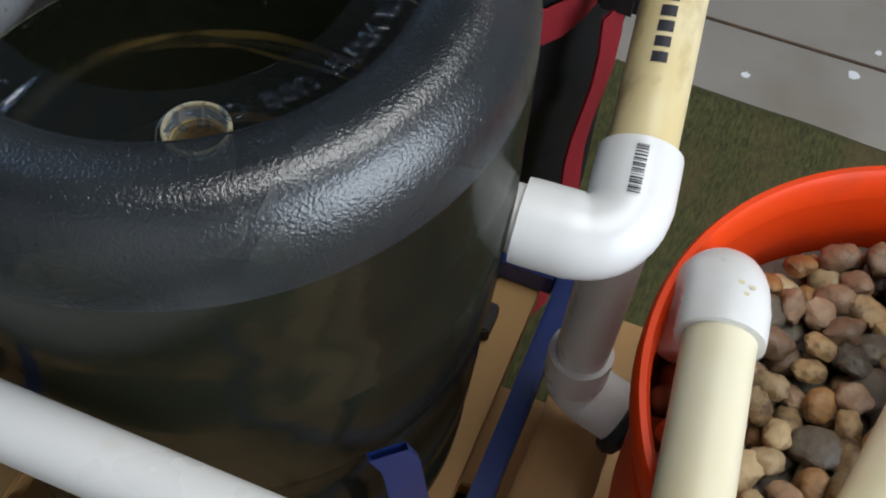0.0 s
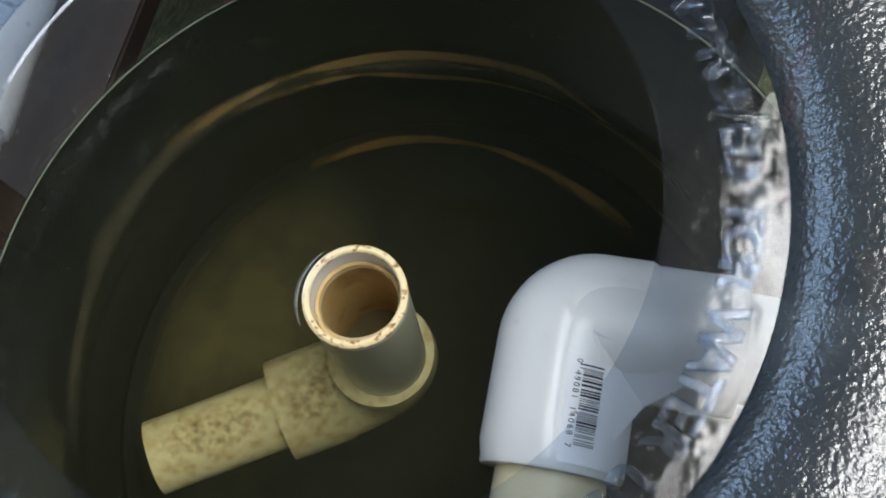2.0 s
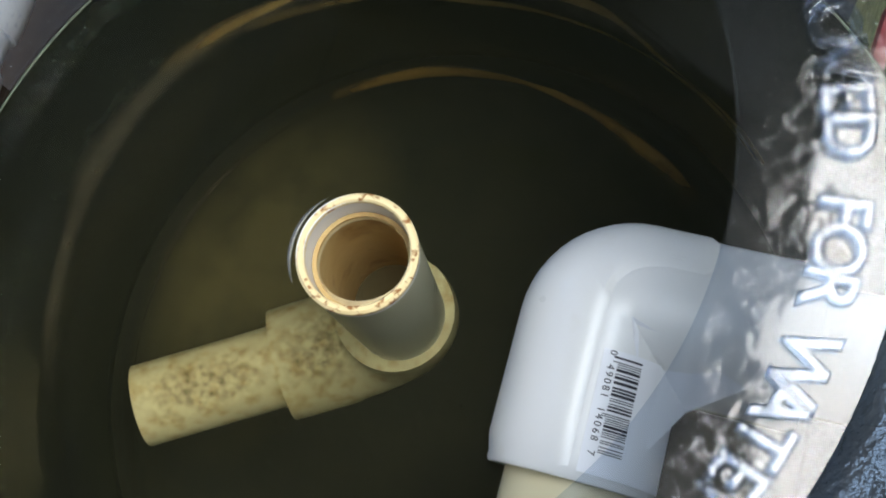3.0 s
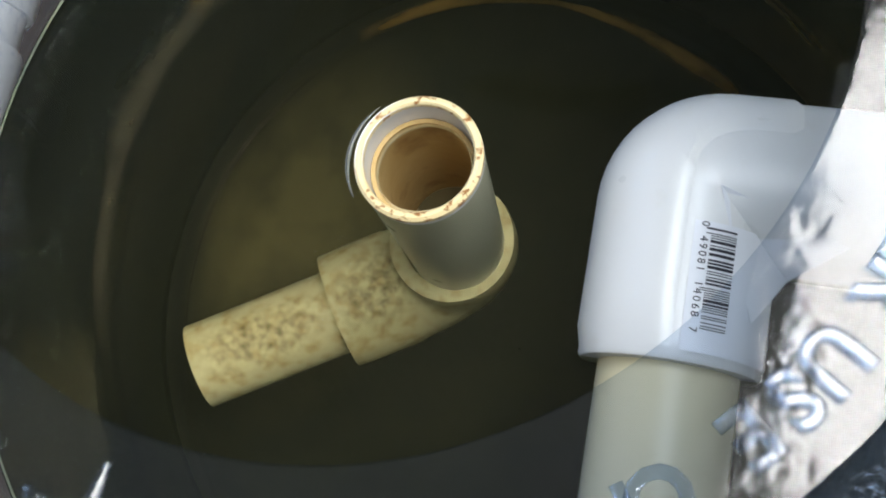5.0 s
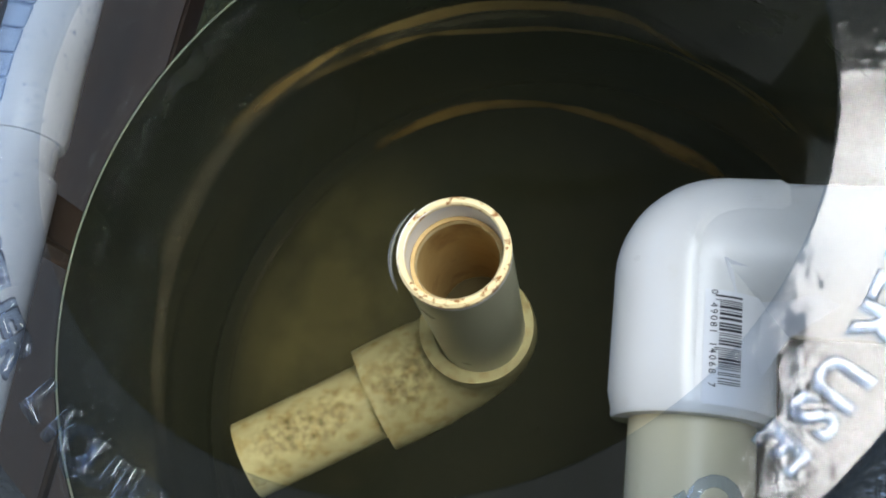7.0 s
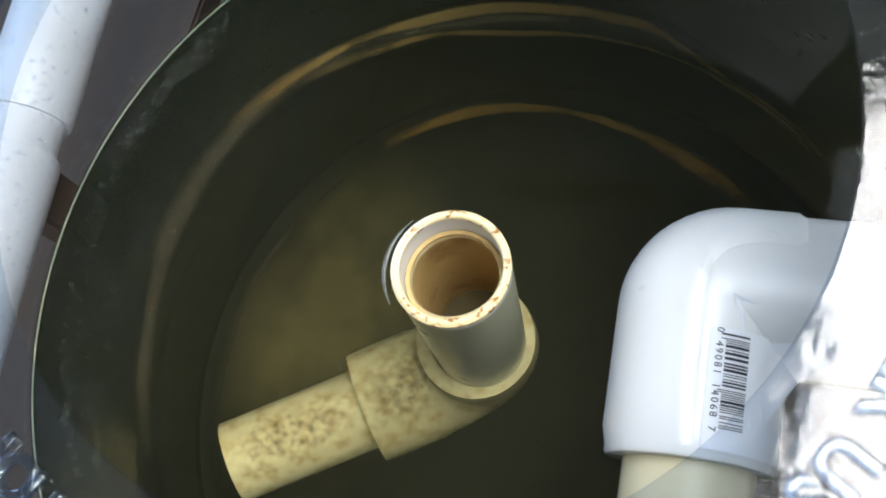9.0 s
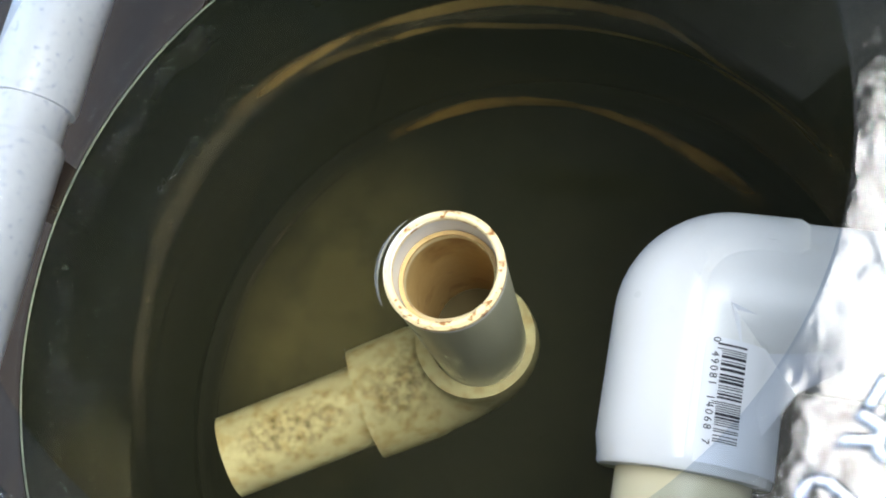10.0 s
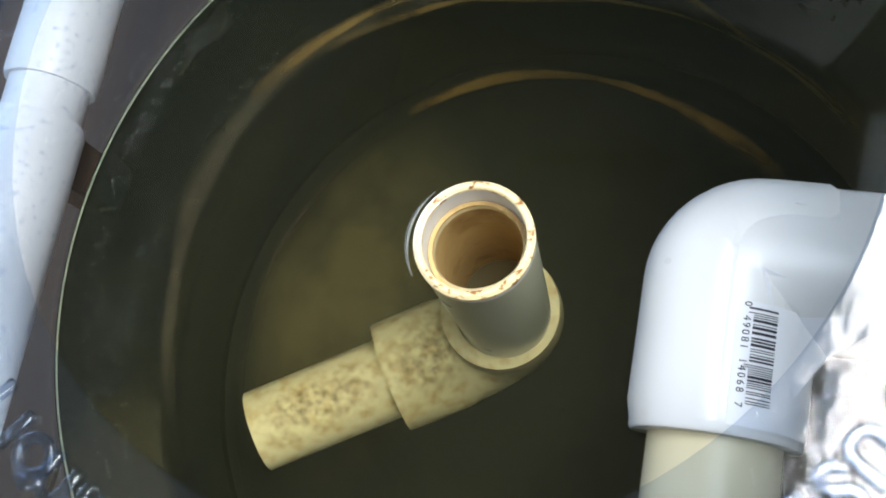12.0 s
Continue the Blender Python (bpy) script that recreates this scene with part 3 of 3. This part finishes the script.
# ---- standpipe and drain elbow under the water ----
LX, LY = -0.0105, 0.0029
stand = thing("standpipe", "vertical stained white overflow pipe rising to the water surface", "pipe")
part("pipe", tube([(SX + LX * q, SY + LY * q, 0.330 + (ZW - 0.327) * (1 - q)) for q in (1.0, 0.8, 0.55, 0.3, 0.0)], RP, 0.0138, 48), PVC, stand)
part("pipe_rim", lathe([(0.0137, 0.0), (0.0138, 0.0012), (0.0143, 0.0018), (0.0152, 0.0018), (0.0160, 0.0010), (0.0160, -0.0005)], 64), PVC_RIM, stand, "brown speckled pipe rim").location = (SX, SY, ZW + 0.0025)
part("inner_scale", tube([(SX + LX * q, SY + LY * q, 0.330 + (ZW - 0.327) * (1 - q)) for q in (0.54, 0.4, 0.2, 0.06)], [0.0134, 0.0134, 0.0134, 0.0136], 0.0124, 48), AMBER, stand, "amber scale coating inside the pipe")
part("inner_water", lathe([(0.0005, 0), (0.0125, 0)], 32), SEDIMENT, stand, "brown water standing inside the pipe").location = (SX + LX * 0.42, SY + LY * 0.42, 0.418)
DD = Vector((-0.8120, -0.5835, 0.0400)).normalized()
EC = Vector((-0.0269, 0.0113, 0.3220))
elbow_fitting("drain_elbow", stand, EC, (0, 0, 1), 0.036, DD, 0.048, PVC_WET, 0.0210, RP, 0.024, "stained yellowish elbow fitting")
part("drain_pipe", tube([EC + DD * 0.04, EC + DD * 0.07, EC + DD * 0.101], 0.0152, 0.0125), PVC_WET, stand, "short yellowed pipe with brown algae specks")

lip = bmesh.new()
ragged = []
for k in range(48):
    a = 2 * math.pi * k / 48
    lo_side = max(0.0, math.cos(a - radians(-62)))
    ragged.append([lip.verts.new((r * math.cos(a), r * math.sin(a), z)) for r, z in ((0.0126, 0.0), (0.0122 - 0.0016 * lo_side ** 2 + 0.0005 * noise.noise((k * 0.7, 0, 5)), 0.0010), (0.0120 - 0.0018 * lo_side ** 2, 0.0), (0.0126, -0.0025))])
for k in range(48):
    p, q = ragged[k], ragged[(k + 1) % 48]
    for i in range(3):
        lip.faces.new((p[i], q[i], q[i + 1], p[i + 1]))
part("scale_lip", lip, PVC_OLD, stand, "ragged cream lip of scale inside the pipe").location = (SX + LX * 0.075, SY + LY * 0.075, ZW - 0.0075)


def drain_crust(s0, s1, d0, d1, r):
    """A patch of algae crust lying on the drain pipe."""
    side_v = Vector((-DD.y, DD.x, 0)).normalized() * -1
    up_v = DD.cross(side_v)
    up_v = up_v if up_v.z > 0 else -up_v
    bm = bmesh.new()
    uv = bm.loops.layers.uv.new("UVMap")
    rows = [[(bm.verts.new(EC + DD * (s0 + (s1 - s0) * i / 16) + side_v * (r * math.sin(radians(d0 + (d1 - d0) * k / 8))) + up_v * (r * math.cos(radians(d0 + (d1 - d0) * k / 8)))), i / 16, k / 8) for k in range(9)] for i in range(17)]
    for p, q in zip(rows, rows[1:]):
        for k in range(8):
            cs = (p[k], q[k], q[k + 1], p[k + 1])
            f = bm.faces.new([c[0] for c in cs])
            for loop, c in zip(f.loops, cs):
                loop[uv].uv = (c[1], c[2])
    part("algae_crust", bm, ALGAE, stand, "brown algae crust along the top")


drain_crust(0.049, 0.100, -55, 45, 0.0155)
drain_crust(0.012, 0.047, -50, 40, 0.0212)

# ---- inlet: elbow inside the jug, pipe through its wall, elbow and feed pipe outside ----
IN = Vector((0.0479, 0.0166, 0.4796))
IAX = Vector((0.9970, 0.0750, 0.0040)).normalized()
OUT = Vector((0.1780, 0.0285, 0.4770))
AX = (OUT - IN).normalized()
LEG = Vector((0.0800, -0.9968, -0.0200)).normalized()
inlet = thing("inlet_elbow", "glossy white elbow fitting with a barcode label inside the jug", "pipe elbow")
part("elbow", mitred_elbow(IN, IAX, 0.047, LEG, 0.0442, 0.0202, RP * 0.985, 0.0065), PVC, inlet)
part("bend_ridge", elbow_ridge(IN, IAX, 0.0225, LEG, 0.0436, 0.0202, 0.0065), PVC, inlet, "raised moulding along the outer bend")
part("outlet_pipe", tube([IN + LEG * 0.03, IN + LEG * 0.06, IN + LEG * 0.092], RP, 0.0132), PVC_CREAM, inlet, "short cream pipe stub")
SIDE = LEG.cross(Vector((0, 0, 1))).normalized()
if SIDE.x < 0:
    SIDE = -SIDE


def on_leg(s, deg, r):
    a = radians(deg)
    return IN + LEG * s + SIDE * (r * math.sin(a)) + Vector((0, 0, r * math.cos(a)))


def leg_patch(s0, s1, d0, d1, r, n=6):
    bm = bmesh.new()
    rows = [[bm.verts.new(on_leg(s, d0 + (d1 - d0) * k / n, r)) for k in range(n + 1)] for s in (s0, s1)]
    for k in range(n):
        bm.faces.new((rows[0][k], rows[0][k + 1], rows[1][k + 1], rows[1][k]))
    return bm


part("label", leg_patch(0.0145, 0.0425, 5, 76, 0.0206, 12), LABEL, inlet, "white adhesive label")
flap = bmesh.new()
UPZ = Vector((0, 0, 1))
corners = [IN + (IAX + LEG) * 0.0060 + UPZ * 0.0199, IN + LEG * 0.034 + SIDE * 0.0158 + UPZ * 0.0140, IN + LEG * 0.0225 + IAX * 0.0225 + UPZ * 0.0085, IN + IAX * 0.034 + LEG * 0.0150 + UPZ * 0.0145]
low = [q - UPZ * 0.0003 for q in corners]
hi_v, lo_v = [flap.verts.new(q) for q in corners], [flap.verts.new(q) for q in low]
for a, b2, c2 in ((0, 1, 2), (0, 2, 3)):
    flap.faces.new((hi_v[a], hi_v[b2], hi_v[c2]))
    flap.faces.new((lo_v[c2], lo_v[b2], lo_v[a]))
for k in range(4):
    flap.faces.new((hi_v[k], lo_v[k], lo_v[(k + 1) % 4], hi_v[(k + 1) % 4]))
part("label_flap", flap, LABEL, inlet, "folded label end tented over the inner corner", smooth=False)
s = 0.0158
k = 0
while s < 0.0376:
    w = random.choice((0.00022, 0.00022, 0.00045, 0.00065))
    long = 12 if k in (0, 1, 16, 17, 32, 33) else 15
    part("barcode_bar", leg_patch(s, s + w, long, 31, 0.0208, 3), INK, inlet)
    s += w + random.choice((0.00025, 0.0003, 0.0005, 0.0007))
    k += 1
digit_meshes = {}
for i, ch in enumerate("0 49081 14068 7"):
    if ch == " ":
        continue
    if ch not in digit_meshes:
        me = letter_mesh(ch, 0.0024, 0.00003)
        me.materials.append(INK)
        digit_meshes[ch] = me
    p = on_leg(0.0152 + 0.00162 * i, 9.0, 0.0208)
    nrm = (p - (IN + LEG * (0.0152 + 0.00162 * i))).normalized()
    yv = nrm.cross(LEG).normalized()
    ob = new("digit", digit_meshes[ch])
    ob.parent = inlet
    ob.matrix_basis = Matrix.Translation(p) @ Matrix((LEG, yv, nrm)).transposed().to_4x4()
part("moulding_nub", box((-0.0015, -0.0010, 0), (0.0015, 0.0010, 0.0006), 0.0002), PVC, inlet).matrix_basis = Matrix.Translation(IN + IAX * 0.0125 + Vector((0, 0.0105, 0.0180))) @ Matrix.Rotation(radians(-30), 4, "X")
part("moulding_nub", box((-0.0008, -0.0016, 0), (0.0012, 0.0016, 0.0009), 0.0003), PVC, inlet).matrix_basis = Matrix.Translation(IN + LEG * 0.037 - SIDE * 0.0190 + UPZ * 0.0070) @ Matrix.Rotation(radians(-65), 4, "Y")

UPD = Vector((-0.130, 0.962, 0.225)).normalized()
feed = thing("feed_pipe", "aged cream feed pipe joined to the jug by a white elbow", "pipe")
OAX = Vector((0.990, 0.09, -0.03)).normalized()
part("wall_pipe", tube([IN + IAX * 0.03, IN + IAX * 0.045, OUT - OAX * 0.05, OUT - OAX * 0.035, OUT - OAX * 0.02], RP), PVC, feed)
elbow_fitting("elbow", feed, OUT, -OAX, 0.0455, UPD, 0.046, PVC, RF, RP, 0.020, "glossy white elbow fitting")
part("pipe", tube([OUT + UPD * (0.035 + 0.06 * k) for k in range(14)], RP), PVC_OLD, feed, "yellowed pipe with brown dirt")
# printed marks and the barcode on the outer elbow
VIEWN = Vector((-0.05, -0.42, 0.90))
NRM = (VIEWN - UPD * VIEWN.dot(UPD)).normalized()
CRS = UPD.cross(NRM).normalized()


def on_feed(sp, deg, r):
    a = radians(deg)
    return OUT + UPD * sp + NRM * (r * math.cos(a)) + CRS * (r * math.sin(a))


def feed_patch(s0, s1, d0, d1, r, n=5):
    bm = bmesh.new()
    rows = [[bm.verts.new(on_feed(q, d0 + (d1 - d0) * k / n, r)) for k in range(n + 1)] for q in (s0, s1)]
    for k in range(n):
        bm.faces.new((rows[0][k], rows[0][k + 1], rows[1][k + 1], rows[1][k]))
    return bm


for i, w in enumerate((0.0048, 0.0066, 0.0, 0.0056, 0.0060, 0.0060, 0.0056, 0.0056)):
    if w:
        c = 0.1460 - 0.0083 * i
        part("printed_bar", feed_patch(c - w / 2, c + w / 2, -14, 12, RP + 0.0003), INK, feed)
s = 0.018
while s < 0.041:
    w = random.choice((0.0003, 0.0003, 0.0006, 0.0008))
    part("barcode_bar", feed_patch(s, s + w, -4, 12, RF + 0.0004, 3), INK, feed)
    s += w + random.choice((0.0004, 0.0006, 0.0009))

# ---- outlet pipe beneath ----
outlet = thing("outlet_pipe", "grey-white drop pipe with an elbow leading to the bucket", "pipe")
LC = Vector((0.172, 0.074, 0.262))
LD = Vector((0.95, -0.12, -0.28)).normalized()
part("drop_pipe", tube([(0.172, 0.074, 0.285), (0.173, 0.075, 0.35), (0.174, 0.076, 0.478)], RP), PVC, outlet)
elbow_fitting("elbow", outlet, LC, (0, 0, 1), 0.040, LD, 0.036, PVC, RF, RP, 0.018)
part("rubber_seal", tube([LC + LD * 0.034, LC + LD * 0.039, LC + LD * 0.044], [0.024, 0.026, 0.024]), RUBBER, outlet, "black rubber pipe seal")
part("stub", tube([LC + LD * 0.03, LC + LD * 0.06], RP), PVC, outlet)

# ---- bucket, gravel and its pipes ----
BX, BY, BZ = 0.342, 0.019, 0.450
bucket = thing("bucket", "bright orange plastic bucket half full of river pebbles", "bucket", at=(BX, BY, 0))
prof = [(0.0005, 0.081), (0.116, 0.081), (0.119, 0.086), (0.1335, 0.395), (0.1360, 0.398), (0.1362, 0.404), (0.1340, 0.408), (0.1345, 0.420), (0.1372, 0.423), (0.1372, 0.430), (0.1350, 0.433)]
part("bucket_body", lathe(prof, 128), ORANGE, bucket)
part("rim", lathe([(0.1352, 0.430), (0.1420, 0.432), (0.1432, 0.436), (0.1432, 0.447), (0.1415, 0.4505), (0.1385, 0.4505), (0.1362, 0.447), (0.1345, 0.430)], 128), ORANGE, bucket, "rolled orange bucket rim")
part("inner_wall", lathe([(0.1345, 0.432), (0.1330, 0.40), (0.1305, 0.30), (0.0005, 0.299)], 128), ORANGE, bucket)

fill = lathe([(0.0005, 0.395), (0.06, 0.396), (0.131, 0.393)], 64, dz=lambda x, y, z: 0.004 * noise.noise((x * 60, y * 60, 1)))
tagged(part("gravel_fill", fill, STONES[2]), "dark wet gravel below the top pebbles in the bucket", "gravel", kind="stuff").location = (BX, BY, 0)

pebble_meshes = []
for k in range(14):
    bm = bmesh.new()
    bmesh.ops.create_icosphere(bm, subdivisions=3, radius=1.0)
    sx, sy, sz = 1.0 + 0.28 * random.random(), 0.82 + 0.22 * random.random(), 0.62 + 0.2 * random.random()
    for v in bm.verts:
        q = v.co * 0.9 + Vector((k * 7.1, k * 3.3, 0))
        f = 1 + 0.26 * noise.noise(q) + 0.22 * noise.noise(q * 1.9) + 0.09 * noise.noise(q * 4.5) + 0.05 * noise.noise(q * 9)
        c = v.co * f
        c = Vector([math.copysign(abs(a) ** 0.88, a) for a in c])
        v.co = Vector((c.x * sx, c.y * sy, c.z * sz)) * 0.0084
    pebble_meshes.append([mesh_of("pebble", bm, STONES[k % 5])])
placed = []
tries = 0
while len(placed) < 330 and tries < 40000:
    tries += 1
    r, a = 0.124 * math.sqrt(random.random()), random.random() * 2 * math.pi
    layer = 0 if len(placed) < 150 else 1
    p = Vector((BX + r * math.cos(a), BY + r * math.sin(a), 0.400 + 0.011 * layer + 0.004 * random.random()))
    if any((p - q).length < 0.0136 for q in placed) or r > 0.121:
        continue
    placed.append(p)
shades = ("tan", "pinkish", "grey", "pale", "ochre")
for i, p in enumerate(placed):
    k = random.randrange(14)
    ob = new("pebble", pebble_meshes[k][0])
    sc = random.uniform(0.78, 1.22)
    ob.matrix_basis = Matrix.Translation(p) @ Euler((random.uniform(-0.5, 0.5), random.uniform(-0.5, 0.5), random.uniform(0, 6.3))).to_matrix().to_4x4() @ Matrix.Scale(sc, 4)
    tagged(ob, "rounded %s river pebble lying in the orange bucket" % shades[k % 5], "pebble", "pebbles in the bucket")

drip = thing("bucket_pipe", "cream pipe with a white elbow turned down into the pebbles", "pipe")
DC = Vector((0.2265, 0.0460, 0.4620))
DL = Vector((0.105, -0.99, 0.0)).normalized()
elbow_fitting("elbow", drip, DC, (-0.18, -0.05, -1), 0.040, DL, 0.036, PVC, RF, RP, 0.019, "white elbow fitting with moulded marks")
part("pipe", tube([DC + DL * (0.03 + 0.08 * k) for k in range(8)], RP), PVC_CREAM, drip)
part("dip_leg", tube([DC + Vector((-0.18, -0.05, -1)).normalized() * q for q in (0.03, 0.06)], RP), PVC, drip)
for u, v2 in ((-0.002, 0.0), (0.003, 0.001), (0.0005, 0.005)):
    part("moulded_mark", box((-0.0014, -0.0009, 0), (0.0014, 0.0009, 0.0005), 0.0002), PVC_CREAM, drip).matrix_basis = Matrix.Translation(DC + DL * (0.016 + v2) + Vector((0.004 + u, 0, 0.0188)))

# ---- barrel behind, with its ratchet strap ----
KX, KY, KR = -0.076, 0.352, 0.185
barrel = thing("barrel", "tall black plastic barrel standing close behind the jug", "barrel", at=(KX, KY, 0))
part("barrel_wall", lathe([(0.0005, 0.011), (KR - 0.02, 0.011), (KR - 0.006, 0.03), (KR, 0.08), (KR, 0.28), (KR + 0.004, 0.29), (KR + 0.004, 0.31), (KR, 0.32), (KR, 0.56), (KR + 0.004, 0.57), (KR + 0.004, 0.59), (KR, 0.60), (KR - 0.004, 0.82), (KR - 0.02, 0.87)], 96), BLACK, barrel)
part("barrel_lid", lathe([(KR - 0.012, 0.865), (KR - 0.008, 0.880), (KR - 0.03, 0.885), (KR - 0.04, 0.876), (0.0005, 0.876)], 96), BLACK, barrel)
strap = thing("ratchet_strap", "red webbing strap with a ratchet buckle round the black barrel", "strap")


def ribbon(pts, ups, width, thick):
    bm = bmesh.new()
    rows = []
    for i, (p, u) in enumerate(zip(pts, ups)):
        p, u = Vector(p), Vector(u).normalized()
        d = (Vector(pts[min(i + 1, len(pts) - 1)]) - Vector(pts[max(i - 1, 0)])).normalized()
        o = d.cross(u).normalized()
        rows.append([bm.verts.new(p + u * (width / 2 * a) + o * (thick / 2 * c)) for a, c in ((-1, -1), (1, -1), (1, 1), (-1, 1))])
    for p, q in zip(rows, rows[1:]):
        for k in range(4):
            bm.faces.new((p[k], p[(k + 1) % 4], q[(k + 1) % 4], q[k]))
    return bm


strap_keys = ((-380, 0.395), (-345, 0.300), (-300, 0.210), (-130, 0.205), (-108, 0.280), (-92, 0.385), (-75, 0.447), (-65, 0.460), (-55, 0.454), (-42, 0.385), (-30, 0.362), (-20, 0.395))


def strap_height(deg):
    for (d0, z0), (d1, z1) in zip(strap_keys, strap_keys[1:]):
        if d0 <= deg <= d1:
            return z0 + (z1 - z0) * (deg - d0) / (d1 - d0)
    return 0.395


loop = [(KX + (KR + 0.0055) * math.cos(radians(q)), KY + (KR + 0.0055) * math.sin(radians(q)), sum(strap_height(q + w) for w in (-9, -6, -3, 0, 3, 6, 9)) / 7) for q in [-20 - 5 * k for k in range(73)]]
part("band", ribbon(loop, [(0, 0, 1)] * len(loop), 0.030, 0.0022), STRAP, strap)
tail = [(0.118 + 0.003 * math.sin(k), 0.262 - 0.0030 * k, 0.390 - 0.026 * k) for k in range(13)]
part("tail", ribbon(tail, [(0.35, 0.9, 0.1 + 0.03 * math.sin(k)) for k in range(13)], 0.022, 0.002), STRAP, strap, "hanging loose end of red webbing")
part("ratchet_frame", box((0.106, 0.262, 0.385), (0.132, 0.290, 0.425), 0.003), RUBBER, strap, "dark ratchet body")
part("ratchet_spool", tube([(0.098, 0.262, 0.420), (0.118, 0.262, 0.421), (0.140, 0.264, 0.422)], 0.0070, 0.003, 16), STEEL, strap, "zinc ratchet spool")
part("ratchet_handle", ribbon([(0.116, 0.264, 0.42), (0.118, 0.275, 0.45), (0.119, 0.288, 0.48)], [(1, 0, 0)] * 3, 0.026, 0.004), STEEL, strap, "zinc ratchet handle")

# ---- wooden stand and blue frame ----
stand2 = thing("wooden_stand", "knotty pine board stand carrying the upturned jug", "stand")
for lo, hi in (
    ((-0.205, -0.26, 0.190), (-0.130, 0.165, 0.210)),
    ((0.094, -0.26, 0.190), (0.125, 0.165, 0.210)),
    ((-0.128, -0.26, 0.190), (0.092, -0.112, 0.209)),
    ((-0.128, 0.112, 0.190), (0.092, 0.165, 0.209)),
    ((0.158, -0.26, 0.186), (0.208, 0.165, 0.206)),
):
    part("board", box(lo, hi, 0.0015), WOOD, stand2, smooth=False)
for x in (-0.19, 0.185):
    for y in (-0.23, 0.14):
        part("leg", box((x - 0.019, y - 0.019, 0.08), (x + 0.019, y + 0.019, 0.1885), 0.0015), WOOD, stand2, smooth=False)
tagged(part("rubber_pad", box((0.0945, 0.106, 0.2105), (0.106, 0.130, 0.226), 0.0015), RUBBER), "small black rubber pad lying on the pine stand", "pad")
side_board = thing("side_board", "dark weathered brown board beside the wooden stand", "board")
part("plank", box((-0.300, -0.31, 0.165), (-0.212, 0.190, 0.188), 0.002), WOOD_DARK, side_board, smooth=False)
part("plank", box((-0.392, -0.31, 0.165), (-0.304, 0.45, 0.187), 0.002), WOOD_DARK, side_board, smooth=False)
part("plank", box((-0.484, -0.31, 0.165), (-0.396, 0.45, 0.188), 0.002), WOOD_DARK, side_board, smooth=False)
for y in (-0.28, 0.08):
    part("batten", box((-0.484, y, 0.0145), (-0.214, y + 0.03, 0.1645), 0.002), WOOD_DARK, side_board, smooth=False)
pal = thing("pallet", "low rough pine pallet on the rug", "pallet")
for k in range(4):
    y = -0.26 + 0.105 * k
    part("slat", box((-0.26, y, 0.058), (0.50, y + 0.090, 0.080), 0.0015), WOOD, pal, smooth=False)
for x in (-0.24, 0.12, 0.46):
    part("runner", box((x, -0.26, 0.010), (x + 0.04, 0.145, 0.0575), 0.0015), WOOD, pal, smooth=False)
bf = thing("blue_frame", "blue painted bar frame laid on the wooden stand", "frame")
part("bar", box((0.136, -0.30, 0.2105), (0.151, 0.172, 0.234), 0.002), BLUE, bf)
part("bar", box((-0.15, 0.1595, 0.2105), (0.1355, 0.172, 0.234), 0.002), BLUE, bf)
part("bar", box((-0.165, -0.30, 0.2105), (-0.1505, 0.172, 0.234), 0.002), BLUE, bf)
part("upright", ribbon([(0.1435, -0.092, 0.2345), (0.140, -0.090, 0.30), (0.134, -0.087, 0.37), (0.123, -0.082, 0.432), (0.118, -0.084, 0.445)], [(0.75, 0.66, 0)] * 5, 0.017, 0.004), BLUE, bf, "bright blue plastic tab")

# ---- pipes round the jug ----
front = thing("front_pipe", "white pipe running across in front of the jug", "pipe")
part("pipe", tube([(-0.55 + 0.11 * k, -0.152, 0.509 + 0.0008 * k) for k in range(7)], 0.0128, 0.0105), PVC, front)
side = thing("side_pipe", "weathered white pipe with a coupling beside the jug", "pipe")
SC, SD = Vector((-0.2684, 0.0718, 0.3450)), Vector((-0.0800, 0.9968, 0.0000))
part("pipe", tube([SC + SD * q for q in (-0.03, 0.03, 0.08, 0.13)], 0.0182), PVC_SPECK, side)
part("long_coupling", tube([SC + SD * q for q in (-0.55, -0.35, -0.15, -0.012, -0.009)], [0.0212, 0.0212, 0.0212, 0.0212, 0.0204]), PVC_SPECK, side)
part("coupling", tube([SC + SD * q for q in (0.008, 0.011, 0.07, 0.135, 0.138)], [0.0204, 0.0212, 0.0212, 0.0212, 0.0202]), PVC_SPECK, side)
for q in (-0.50, -0.02):
    p = SC + SD * q
    part("post", box((p.x - 0.012, p.y - 0.012, 0.1885 if q > -0.3 else 0.013), (p.x + 0.012, p.y + 0.012, 0.3285), 0.002), WOOD_DARK, side, "dark wooden post under the pipe", smooth=False)
RPA, RPB = Vector((0.347, 0.118, 0.428)), Vector((0.176, -0.55, 0.548))
right = thing("return_pipe", "cream pipe lying over the bucket of pebbles", "pipe")
part("pipe", tube([RPA.lerp(RPB, k / 6) for k in range(7)], RP), PVC_CREAM, right)
